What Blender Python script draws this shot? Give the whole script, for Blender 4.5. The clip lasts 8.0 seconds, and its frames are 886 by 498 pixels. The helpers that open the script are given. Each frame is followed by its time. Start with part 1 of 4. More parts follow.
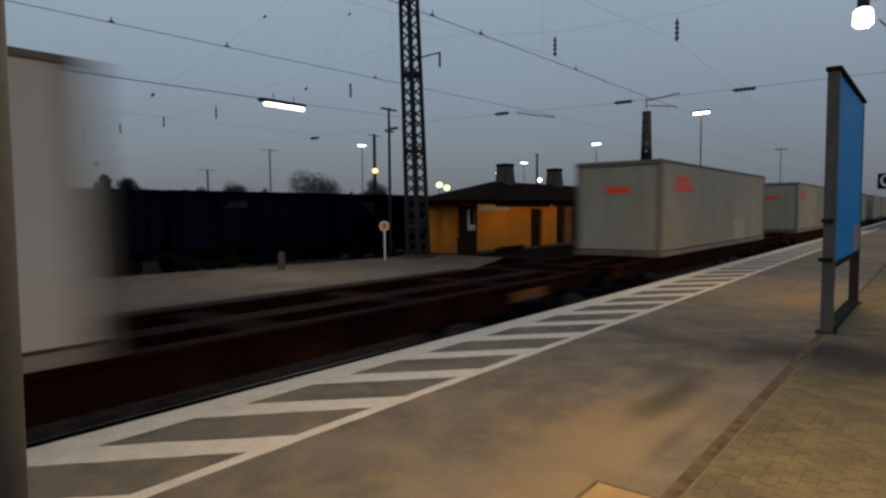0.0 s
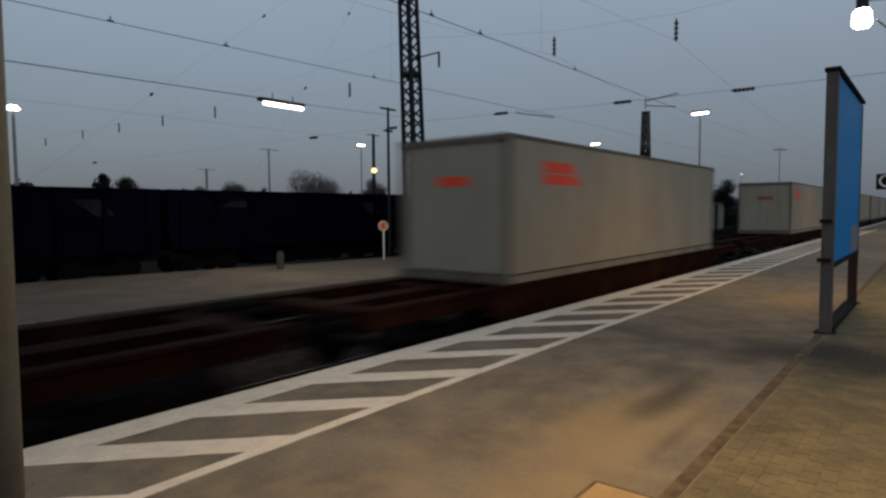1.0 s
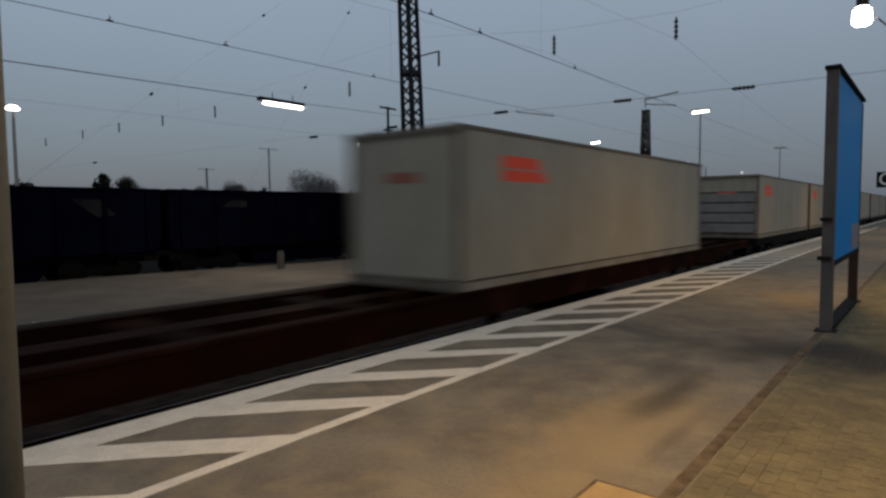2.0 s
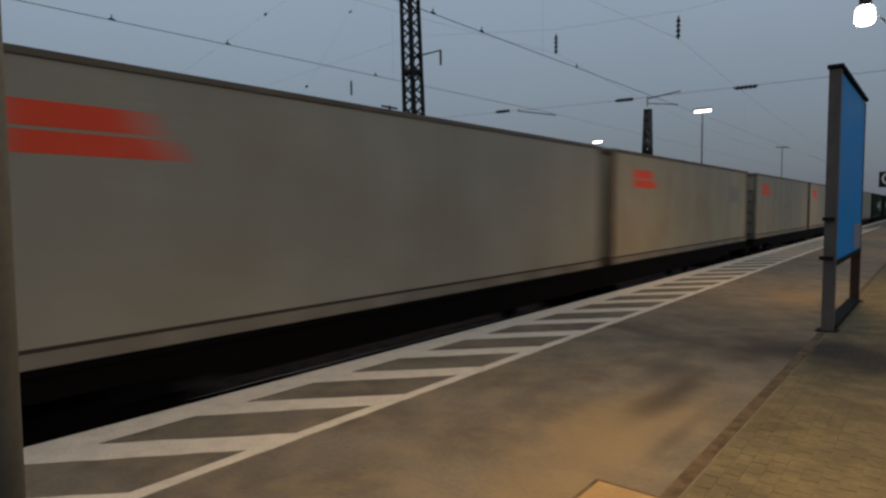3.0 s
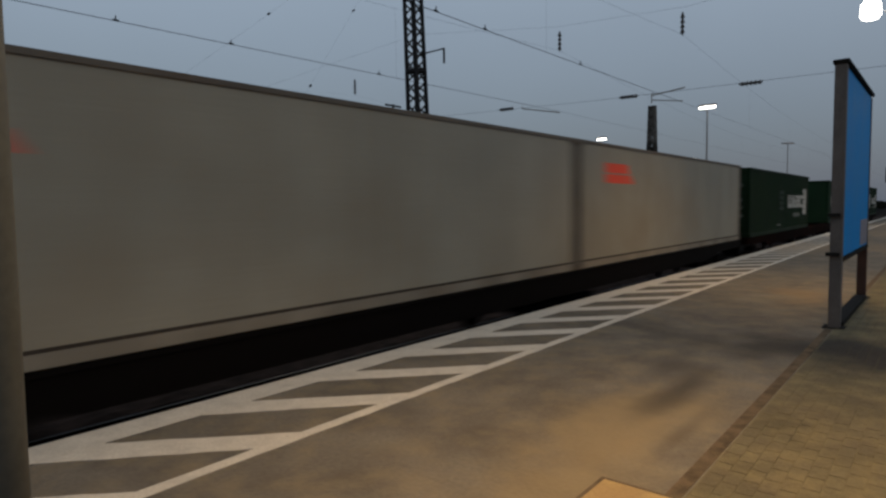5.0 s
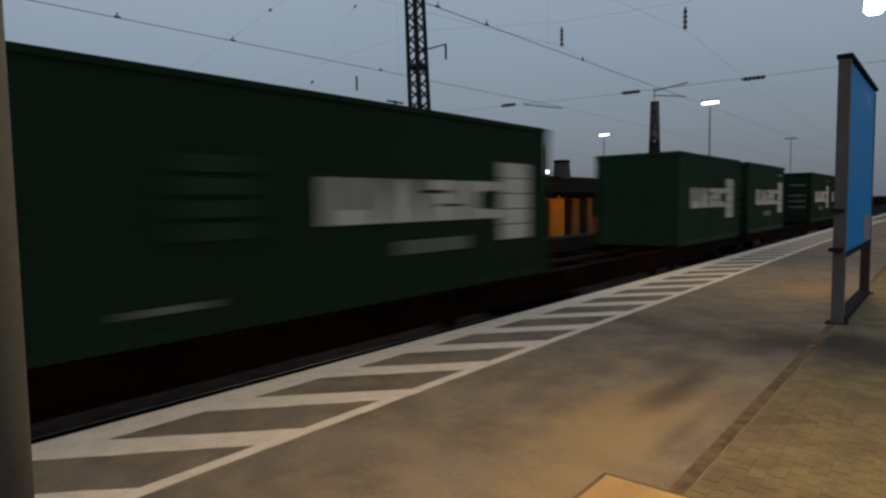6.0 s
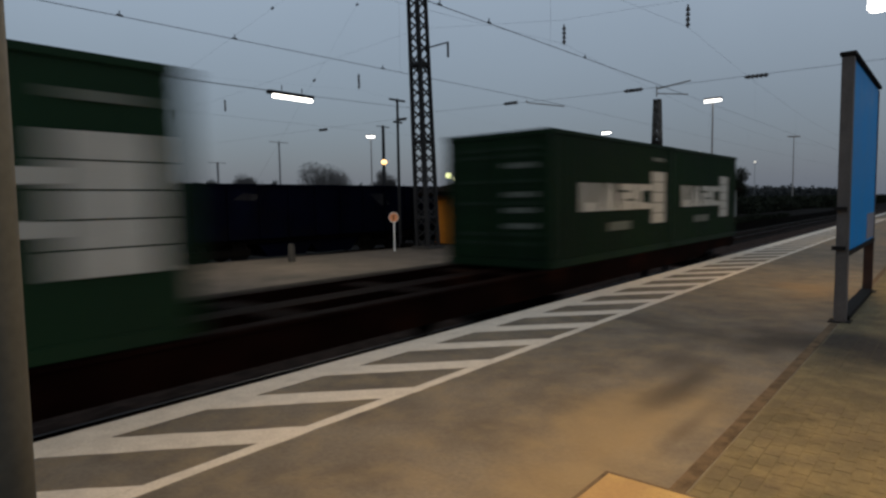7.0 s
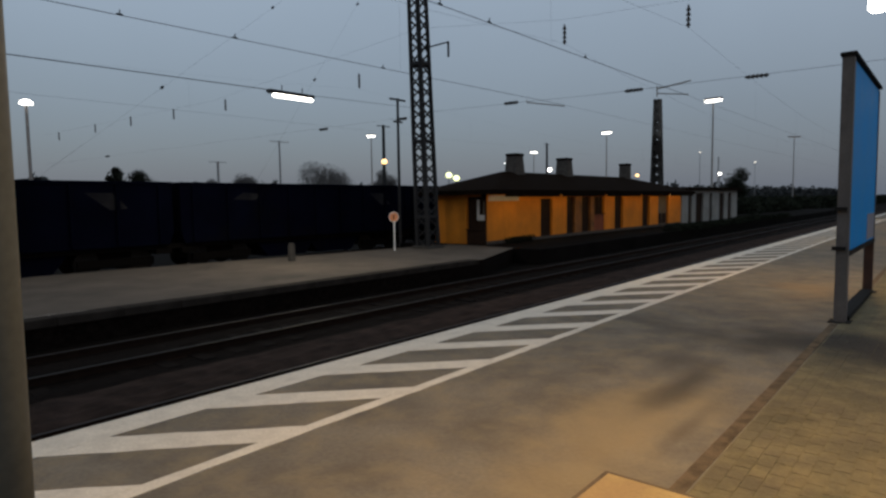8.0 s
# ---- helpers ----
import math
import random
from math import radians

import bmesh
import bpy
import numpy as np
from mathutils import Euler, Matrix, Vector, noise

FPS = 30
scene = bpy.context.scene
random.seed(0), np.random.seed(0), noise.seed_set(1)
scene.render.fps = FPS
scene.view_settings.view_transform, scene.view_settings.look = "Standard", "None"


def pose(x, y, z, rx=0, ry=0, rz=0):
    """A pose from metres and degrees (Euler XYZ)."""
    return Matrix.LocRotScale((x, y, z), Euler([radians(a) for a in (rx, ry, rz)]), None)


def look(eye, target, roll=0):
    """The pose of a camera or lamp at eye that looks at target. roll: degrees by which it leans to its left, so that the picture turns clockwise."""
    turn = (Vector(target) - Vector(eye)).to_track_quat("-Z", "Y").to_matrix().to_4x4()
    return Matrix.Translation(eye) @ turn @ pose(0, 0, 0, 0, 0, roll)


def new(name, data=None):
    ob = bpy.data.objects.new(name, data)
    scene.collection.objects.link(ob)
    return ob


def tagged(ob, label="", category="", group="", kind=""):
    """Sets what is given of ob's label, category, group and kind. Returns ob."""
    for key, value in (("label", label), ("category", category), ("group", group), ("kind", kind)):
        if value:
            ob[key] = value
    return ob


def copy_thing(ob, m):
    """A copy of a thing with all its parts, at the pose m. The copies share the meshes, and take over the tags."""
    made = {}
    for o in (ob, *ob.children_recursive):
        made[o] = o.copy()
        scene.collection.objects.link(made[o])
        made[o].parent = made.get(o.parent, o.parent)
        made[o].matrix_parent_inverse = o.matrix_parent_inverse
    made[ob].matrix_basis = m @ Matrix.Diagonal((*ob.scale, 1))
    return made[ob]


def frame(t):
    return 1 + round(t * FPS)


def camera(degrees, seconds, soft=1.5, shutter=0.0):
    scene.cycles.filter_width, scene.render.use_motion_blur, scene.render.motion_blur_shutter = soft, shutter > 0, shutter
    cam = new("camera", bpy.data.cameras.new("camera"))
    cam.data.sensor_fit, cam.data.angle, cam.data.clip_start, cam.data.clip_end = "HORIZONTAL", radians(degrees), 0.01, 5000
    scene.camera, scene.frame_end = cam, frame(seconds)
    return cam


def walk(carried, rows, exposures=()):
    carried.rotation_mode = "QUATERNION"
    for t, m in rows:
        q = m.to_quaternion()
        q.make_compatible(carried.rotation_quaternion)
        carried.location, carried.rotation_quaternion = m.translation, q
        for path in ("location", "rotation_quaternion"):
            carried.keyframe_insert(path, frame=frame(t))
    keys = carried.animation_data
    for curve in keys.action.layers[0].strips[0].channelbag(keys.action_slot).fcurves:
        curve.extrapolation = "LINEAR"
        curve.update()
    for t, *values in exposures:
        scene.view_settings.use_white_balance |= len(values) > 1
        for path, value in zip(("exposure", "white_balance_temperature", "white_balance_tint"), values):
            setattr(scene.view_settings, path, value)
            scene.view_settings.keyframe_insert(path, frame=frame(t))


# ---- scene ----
EYE = Vector((0.0, -5.229, 1.723))
SWAY = 0.0028  # metres a second: the hand drifts slowly along the platform
# seconds, turn from the +y axis, tilt, lean (degrees)
AIM = [
    (0.0, -50.921, -3.560, -0.498),
    (0.5, -50.913, -3.554, -0.462),
    (1.0, -51.017, -3.582, -0.405),
    (1.5, -51.045, -3.657, -0.542),
    (3.0, -50.842, -3.748, -0.459),
    (3.5, -50.745, -3.955, -0.546),
    (4.0, -50.734, -4.076, -0.666),
    (4.5, -50.534, -3.813, -0.701),
    (6.0, -50.194, -4.247, -0.935),
    (6.5, -50.209, -4.410, -0.878),
    (7.0, -49.992, -4.406, -0.943),
    (7.5, -49.894, -4.347, -0.982),
    (8.0, -49.982, -4.437, -0.850),
]


def aim(t, turn, tilt, lean):
    a, p = radians(-turn), radians(tilt)
    way = Vector((math.sin(a) * math.cos(p), math.cos(a) * math.cos(p), math.sin(p)))
    eye = EYE + Vector((SWAY * (t - 8.0), 0, 0))
    return look(eye, eye + way, lean)


cam = camera(71.88, 8.0, soft=2.6, shutter=0.6)
# the camera stops down a little while the pale boxes fill its view
STOPS = [(0.0, -0.03), (0.5, -0.06), (1.5, -0.04), (3.0, -0.10), (4.5, -0.10), (6.0, 0.0), (7.0, 0.04), (8.0, 0.08)]
walk(cam, [(t, aim(t, a, b, c)) for t, a, b, c in AIM], STOPS)

# ---- world, sun, exposure ----
world = bpy.data.worlds.new("dusk_sky")
scene.world = world
world.use_nodes = True
wn, wl = world.node_tree.nodes, world.node_tree.links
bg = wn["Background"]
sky = wn.new("ShaderNodeTexSky")
sky.sky_type, sky.sun_disc = "NISHITA", False
sky.sun_elevation, sky.sun_rotation = radians(3), radians(200)
sky.air_density, sky.dust_density, sky.ozone_density = 1.0, 2.0, 2.0
coord = wn.new("ShaderNodeTexCoord")
split = wn.new("ShaderNodeSeparateXYZ")
wl.new(coord.outputs["Generated"], split.inputs[0])
cloudn = wn.new("ShaderNodeTexNoise")
cloudn.inputs["Scale"].default_value, cloudn.inputs["Detail"].default_value = 2.2, 5
wl.new(coord.outputs["Generated"], cloudn.inputs["Vector"])
ramp = wn.new("ShaderNodeValToRGB")
ramp.color_ramp.elements[0].position, ramp.color_ramp.elements[0].color = 0.0, (0.125, 0.145, 0.180, 1)
ramp.color_ramp.elements[1].position, ramp.color_ramp.elements[1].color = 0.45, (0.330, 0.402, 0.495, 1)
zenith = ramp.color_ramp.elements.new(0.85)
zenith.color = (0.375, 0.385, 0.39, 1)
wl.new(split.outputs["Z"], ramp.inputs[0])
cmul = wn.new("ShaderNodeMapRange")
cmul.inputs["To Min"].default_value, cmul.inputs["To Max"].default_value = 0.90, 1.10
wl.new(cloudn.outputs[0], cmul.inputs["Value"])
scale_sky = wn.new("ShaderNodeVectorMath")
scale_sky.operation = "SCALE"
wl.new(ramp.outputs[0], scale_sky.inputs[0])
wl.new(cmul.outputs[0], scale_sky.inputs["Scale"])
nish = wn.new("ShaderNodeVectorMath")
nish.operation = "MULTIPLY_ADD"
nish.inputs[1].default_value = (0.03, 0.03, 0.03)
wl.new(sky.outputs[0], nish.inputs[0])
wl.new(scale_sky.outputs[0], nish.inputs[2])
wl.new(nish.outputs[0], bg.inputs["Color"])
bg.inputs["Strength"].default_value = 1.0

sun_data = bpy.data.lights.new("overcast_sun", "SUN")
sun_data.energy, sun_data.angle, sun_data.color = 0.12, radians(40), (0.85, 0.92, 1.0)
sun_ob = new("overcast_sun", sun_data)
sun_ob.matrix_world = look((0, 0, 30), (4, 3, 0))


def lamp(name, kind, at, power, colour, size=0.3, target=None):
    d = bpy.data.lights.new(name, kind)
    d.energy, d.color = power, colour
    if kind == "AREA":
        d.shape, d.size = "DISK", size
    else:
        d.shadow_soft_size = size
    ob = new(name, d)
    ob.matrix_world = look(at, target or (at[0], at[1], at[2] - 1))
    return ob


WARM = (1.0, 0.60, 0.22)
LAMPS = ((-9.0, -7.2), (3.1, -4.9), (14.0, -4.0), (27.0, -4.6), (40.0, -3.4), (53.0, -3.0))
for lx, ly in LAMPS:
    ob = lamp("platform_light", "SPOT", (lx, ly, 4.98), 1180 if lx < 10 else 650 if lx < 20 else 380, WARM, 0.16)
    ob.data.spot_size, ob.data.spot_blend = radians(118 if lx < 10 else 156), 1.0
lamp("far_platform_light", "AREA", (12.2, 11.0, 4.9), 220, (1.0, 0.85, 0.62), 0.5)
# unseen strips added under the eaves to brighten the yellow building's wall
ADDED_WALL_LIGHTS = (26.2, 31.6, 37.0, 42.4, 47.6)
for lx in ADDED_WALL_LIGHTS:
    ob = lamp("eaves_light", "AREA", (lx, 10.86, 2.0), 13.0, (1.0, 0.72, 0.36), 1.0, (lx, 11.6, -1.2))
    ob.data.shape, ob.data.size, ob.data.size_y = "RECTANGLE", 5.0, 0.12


# ---- materials ----
def mat(name, col, rough=0.6, metal=0.0, var=0.18, scale=2.0, bump=0.15, fine=45.0, stain=None, stain_scale=0.7, stain_at=(0.52, 0.7), per=0.0, spec=0.25, dust=None, world_space=False, spots=(), streak=None):
    """A surface with grain at two scales, stains and fine relief, at real size."""
    m = bpy.data.materials.new(name)
    m.use_nodes = True
    n, l = m.node_tree.nodes, m.node_tree.links
    b = n["Principled BSDF"]
    b.inputs["Metallic"].default_value = metal
    b.inputs["Specular IOR Level"].default_value = spec
    tc = n.new("ShaderNodeTexCoord")
    n1 = n.new("ShaderNodeTexNoise")
    n1.inputs["Scale"].default_value, n1.inputs["Detail"].default_value = scale, 6
    n2 = n.new("ShaderNodeTexNoise")
    n2.inputs["Scale"].default_value, n2.inputs["Detail"].default_value = fine, 4
    where = tc.outputs["Object"]
    if world_space:
        where = n.new("ShaderNodeNewGeometry").outputs["Position"]
    for q in (n1, n2):
        l.new(where, q.inputs["Vector"])
    r1 = n.new("ShaderNodeValToRGB")
    e = r1.color_ramp.elements
    e[0].position, e[1].position = 0.3, 0.72
    e[0].color = (*[c * (1 - var) for c in col], 1)
    e[1].color = (*[min(1, c * (1 + var)) for c in col], 1)
    l.new(n1.outputs[0], r1.inputs[0])
    mix = n.new("ShaderNodeMix")
    mix.data_type, mix.blend_type = "RGBA", "MULTIPLY"
    mix.inputs["Factor"].default_value = 0.5
    g = n.new("ShaderNodeValToRGB")
    g.color_ramp.elements[0].position, g.color_ramp.elements[0].color = 0.3, (0.72, 0.72, 0.72, 1)
    g.color_ramp.elements[1].position, g.color_ramp.elements[1].color = 0.7, (1.15, 1.15, 1.15, 1)
    l.new(n2.outputs[0], g.inputs[0])
    l.new(r1.outputs[0], mix.inputs["A"])
    l.new(g.outputs[0], mix.inputs["B"])
    out = mix.outputs["Result"]
    for stain, stain_scale, stain_at in ([(stain, stain_scale, stain_at)] if stain else []) + ([dust] if dust else []):
        n3 = n.new("ShaderNodeTexNoise")
        n3.inputs["Scale"].default_value, n3.inputs["Detail"].default_value = stain_scale, 7
        n3.inputs["Roughness"].default_value = 0.62
        l.new(where, n3.inputs["Vector"])
        r3 = n.new("ShaderNodeValToRGB")
        r3.color_ramp.elements[0].position, r3.color_ramp.elements[1].position = stain_at
        l.new(n3.outputs[0], r3.inputs[0])
        m3 = n.new("ShaderNodeMix")
        m3.data_type = "RGBA"
        l.new(r3.outputs[0], m3.inputs["Factor"])
        l.new(out, m3.inputs["A"])
        m3.inputs["B"].default_value = (*stain, 1)
        out = m3.outputs["Result"]
    if streak:
        # rain streaks that run down the sheet
        mp = n.new("ShaderNodeMapping")
        mp.inputs["Scale"].default_value = (5.0, 5.0, 0.35)
        l.new(where, mp.inputs["Vector"])
        n5 = n.new("ShaderNodeTexNoise")
        n5.inputs["Scale"].default_value, n5.inputs["Detail"].default_value = 1.0, 6
        l.new(mp.outputs[0], n5.inputs["Vector"])
        r5 = n.new("ShaderNodeMapRange")
        r5.inputs["From Min"].default_value, r5.inputs["From Max"].default_value = 0.45, 0.75
        r5.inputs["To Max"].default_value = streak[1]
        l.new(n5.outputs[0], r5.inputs["Value"])
        m5 = n.new("ShaderNodeMix")
        m5.data_type = "RGBA"
        l.new(r5.outputs[0], m5.inputs["Factor"])
        l.new(out, m5.inputs["A"])
        m5.inputs["B"].default_value = (*streak[0], 1)
        out = m5.outputs["Result"]
    # single soft-edged tone patches: middle, half widths, colour, strength
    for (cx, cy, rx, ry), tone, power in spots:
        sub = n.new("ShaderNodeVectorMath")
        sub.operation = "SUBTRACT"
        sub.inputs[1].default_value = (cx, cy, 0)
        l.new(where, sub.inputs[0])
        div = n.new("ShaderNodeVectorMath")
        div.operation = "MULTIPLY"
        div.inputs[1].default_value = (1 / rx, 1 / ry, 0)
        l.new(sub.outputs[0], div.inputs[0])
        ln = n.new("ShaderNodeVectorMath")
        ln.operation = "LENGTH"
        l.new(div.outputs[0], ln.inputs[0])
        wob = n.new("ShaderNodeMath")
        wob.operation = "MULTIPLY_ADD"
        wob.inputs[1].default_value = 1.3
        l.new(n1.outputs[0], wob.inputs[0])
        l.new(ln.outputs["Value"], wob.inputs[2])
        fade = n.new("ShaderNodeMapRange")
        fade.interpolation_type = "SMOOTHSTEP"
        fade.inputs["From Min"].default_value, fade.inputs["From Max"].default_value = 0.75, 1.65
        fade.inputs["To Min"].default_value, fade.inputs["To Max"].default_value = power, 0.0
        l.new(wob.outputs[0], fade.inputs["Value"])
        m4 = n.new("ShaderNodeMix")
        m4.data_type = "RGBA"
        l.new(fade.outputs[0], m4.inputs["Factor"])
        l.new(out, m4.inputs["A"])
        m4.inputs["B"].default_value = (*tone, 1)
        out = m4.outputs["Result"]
    if per:
        oi = n.new("ShaderNodeObjectInfo")
        mr = n.new("ShaderNodeMapRange")
        mr.inputs["To Min"].default_value, mr.inputs["To Max"].default_value = 1 - per, 1 + per
        l.new(oi.outputs["Random"], mr.inputs["Value"])
        vm = n.new("ShaderNodeVectorMath")
        vm.operation = "SCALE"
        l.new(out, vm.inputs[0])
        l.new(mr.outputs[0], vm.inputs["Scale"])
        out = vm.outputs[0]
    l.new(out, b.inputs["Base Color"])
    rr = n.new("ShaderNodeMapRange")
    rr.inputs["To Min"].default_value, rr.inputs["To Max"].default_value = max(0.05, rough - 0.12), min(1, rough + 0.12)
    l.new(n1.outputs[0], rr.inputs["Value"])
    l.new(rr.outputs[0], b.inputs["Roughness"])
    if bump:
        bp = n.new("ShaderNodeBump")
        bp.inputs["Strength"].default_value, bp.inputs["Distance"].default_value = bump, 0.02
        l.new(n2.outputs[0], bp.inputs["Height"])
        l.new(bp.outputs[0], b.inputs["Normal"])
    return m


def glow(name, col, strength):
    m = bpy.data.materials.new(name)
    m.use_nodes = True
    b = m.node_tree.nodes["Principled BSDF"]
    b.inputs["Base Color"].default_value = (0.8, 0.8, 0.8, 1)
    b.inputs["Emission Color"].default_value = (*col, 1)
    b.inputs["Emission Strength"].default_value = strength
    return m


# golden lamp pools and the dim band between painted in, then darker platform patches
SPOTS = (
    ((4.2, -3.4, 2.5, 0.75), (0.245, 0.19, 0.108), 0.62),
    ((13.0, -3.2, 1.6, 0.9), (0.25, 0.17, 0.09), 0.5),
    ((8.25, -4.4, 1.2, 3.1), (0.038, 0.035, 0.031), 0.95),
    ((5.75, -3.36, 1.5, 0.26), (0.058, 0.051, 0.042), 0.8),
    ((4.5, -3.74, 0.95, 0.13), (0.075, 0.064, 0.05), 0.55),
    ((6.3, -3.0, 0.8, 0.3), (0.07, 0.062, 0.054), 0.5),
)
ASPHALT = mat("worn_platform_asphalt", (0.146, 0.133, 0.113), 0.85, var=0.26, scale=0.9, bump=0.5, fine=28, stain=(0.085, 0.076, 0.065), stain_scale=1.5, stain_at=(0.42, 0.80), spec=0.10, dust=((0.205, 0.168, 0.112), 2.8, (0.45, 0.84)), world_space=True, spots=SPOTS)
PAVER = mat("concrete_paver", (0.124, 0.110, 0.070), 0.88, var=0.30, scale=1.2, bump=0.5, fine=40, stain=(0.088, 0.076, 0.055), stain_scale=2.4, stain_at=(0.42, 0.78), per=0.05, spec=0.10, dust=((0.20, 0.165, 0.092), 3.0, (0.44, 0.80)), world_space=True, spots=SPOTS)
SEAM = mat("dark_drain_strip", (0.10, 0.078, 0.054), 0.9, var=0.4, scale=6, stain=(0.14, 0.105, 0.07), stain_scale=3.5, spec=0.04, bump=0)
PLATE = mat("sandstone_coloured_slab", (0.34, 0.25, 0.11), 0.85, var=0.2, scale=4, stain=(0.26, 0.17, 0.09), bump=0.4)
PAINT = mat("worn_white_line_paint", (0.54, 0.51, 0.45), 0.7, var=0.10, scale=5, bump=0.2, stain=(0.36, 0.34, 0.31), stain_scale=3.0, stain_at=(0.56, 0.8))
KERB = mat("concrete_coping", (0.06, 0.056, 0.052), 0.9, scale=3, spec=0.04)
# lighter ballast colour for the strip between the two tracks
CESS = mat("brown_cess_gravel", (0.030, 0.021, 0.018), 0.95, var=0.4, scale=2.5, bump=0.8, fine=30, stain=(0.014, 0.011, 0.010), stain_scale=1.3, spec=0.02)
FAR_KERB = mat("dark_far_coping", (0.028, 0.024, 0.021), 0.95, var=0.35, scale=2, spec=0.02)
BALLAST = mat("near_black_ballast", (0.0072, 0.0054, 0.0046), 0.95, var=0.5, scale=9, bump=0.9, fine=30, stain=(0.004, 0.0035, 0.003), stain_scale=0.8, spec=0.02)
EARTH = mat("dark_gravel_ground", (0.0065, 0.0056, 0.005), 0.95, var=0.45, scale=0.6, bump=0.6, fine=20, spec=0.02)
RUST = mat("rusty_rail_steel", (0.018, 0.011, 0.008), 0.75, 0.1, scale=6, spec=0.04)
RAILTOP = mat("worn_rail_head", (0.022, 0.019, 0.018), 0.6, 0.5, var=0.3, spec=0.1)
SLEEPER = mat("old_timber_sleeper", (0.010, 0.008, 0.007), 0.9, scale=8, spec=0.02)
FAR_PLATFORM = mat("far_platform_paving", (0.084, 0.069, 0.056), 0.9, var=0.25, scale=1.0, stain=(0.052, 0.044, 0.037), spec=0.12)
STEEL = mat("galvanised_steel", (0.30, 0.29, 0.28), 0.5, 0.6, var=0.15, scale=5)
GREY_POST = mat("grey_painted_post", (0.092, 0.100, 0.098), 0.55, 0.1, scale=4, bump=0)
# distant poles: the haze before them is put into this pale colour
HAZED_STEEL = mat("haze_pale_pole_steel", (0.28, 0.29, 0.30), 0.7, 0.2, scale=5, spec=0.04)
DARKSTEEL = mat("dark_mast_steel", (0.035, 0.035, 0.037), 0.7, 0.3, scale=5, spec=0.04)
MAST_GREY = mat("weathered_mast_steel", (0.12, 0.116, 0.108), 0.8, 0.1, var=0.3, scale=2, stain=(0.03, 0.028, 0.026), stain_scale=0.35, stain_at=(0.42, 0.55), spec=0.04)
WIRE = mat("sooty_copper_wire", (0.010, 0.010, 0.010), 0.8, bump=0, spec=0.0)
PORCELAIN = mat("brown_insulator_porcelain", (0.035, 0.03, 0.028), 0.3, bump=0)
WHITE_BOX = mat("dirty_white_container_paint", (0.315, 0.298, 0.238), 0.5, var=0.10, scale=0.8, bump=0.08, fine=25, stain=(0.26, 0.225, 0.165), stain_scale=0.45, stain_at=(0.5, 0.75), per=0.07, streak=((0.20, 0.165, 0.115), 0.45))
PALE_BOX = mat("pale_beige_container_paint", (0.375, 0.35, 0.285), 0.5, var=0.10, scale=0.8, bump=0.08, fine=25, stain=(0.30, 0.265, 0.20), stain_scale=0.45, stain_at=(0.5, 0.75), streak=((0.22, 0.18, 0.125), 0.4))
WASHED = mat("washed_white_container_paint", (0.50, 0.465, 0.41), 0.5, var=0.08, scale=0.8, bump=0.08, fine=25, stain=(0.42, 0.38, 0.32), stain_scale=0.45, stain_at=(0.5, 0.75))
YELLOWED = mat("yellowed_container_paint", (0.355, 0.325, 0.235), 0.5, var=0.10, scale=0.8, bump=0.08, fine=25, stain=(0.30, 0.235, 0.145), stain_scale=0.45, stain_at=(0.5, 0.75), per=0.07, streak=((0.20, 0.14, 0.08), 0.4))
RUSTY = mat("rusty_container_edge", (0.13, 0.055, 0.027), 0.8, var=0.4, scale=3, stain=(0.20, 0.13, 0.075), stain_scale=1.5)
FADED_AND_SKYLIT = mat("faded_marking_and_skylit_rib", (0.0068, 0.0215, 0.0085), 0.7)
DULL = mat("dull_pale_marking", (0.11, 0.125, 0.105), 0.7)
RAIL_GREY = mat("grimy_container_rail", (0.14, 0.12, 0.095), 0.6, var=0.25, scale=3, stain=(0.09, 0.05, 0.03), stain_scale=1.2)
BOTTOM_RAIL = mat("dirt_splashed_rail_paint", (0.23, 0.205, 0.16), 0.6, var=0.25, scale=2, stain=(0.13, 0.095, 0.06), stain_scale=1.1, per=0.1)
SMUDGE = mat("grey_repair_paint", (0.27, 0.27, 0.25), 0.55, var=0.12, scale=3)
# greyed panel colour carries the shade in the gap between boxes
UNIT_SHADE_GREY = mat("shade_grey_unit_panel", (0.20, 0.20, 0.19), 0.55, var=0.15, scale=3, stain=(0.12, 0.11, 0.095), stain_scale=1.5)
SEAL = mat("grimy_rubber_seal", (0.055, 0.045, 0.036), 0.7, spec=0.04)
RED = mat("red_logo_paint", (0.80, 0.08, 0.032), 0.5, var=0.08)
FADED_RED = mat("faded_red_logo_paint", (0.28, 0.10, 0.07), 0.6, var=0.2, scale=3)
PATCH = mat("bare_white_panel", (0.385, 0.37, 0.325), 0.5, var=0.1, stain=(0.33, 0.31, 0.26))
GREEN_BOX = mat("dark_green_container_paint", (0.0044, 0.0195, 0.0058), 0.65, 0.0, var=0.2, scale=1.0, bump=0.08, stain=(0.004, 0.013, 0.007), stain_scale=0.5, per=0.12, spec=0.12, streak=((0.007, 0.013, 0.008), 0.5))
FRESH_GREEN = mat("fresher_green_container_paint", (0.0068, 0.0285, 0.0115), 0.6, 0.0, var=0.2, scale=1.0, bump=0.08, stain=(0.006, 0.018, 0.009), stain_scale=0.5, spec=0.12, streak=((0.009, 0.018, 0.011), 0.5))
LOGO_WHITE = mat("white_logo_paint", (0.44, 0.44, 0.40), 0.6, var=0.1, stain=(0.40, 0.40, 0.36))
WAGON = mat("red_brown_wagon_frame", (0.0125, 0.0045, 0.003), 0.8, 0.1, var=0.5, scale=2, stain=(0.042, 0.016, 0.008), stain_scale=0.9, stain_at=(0.52, 0.72), spec=0.01)
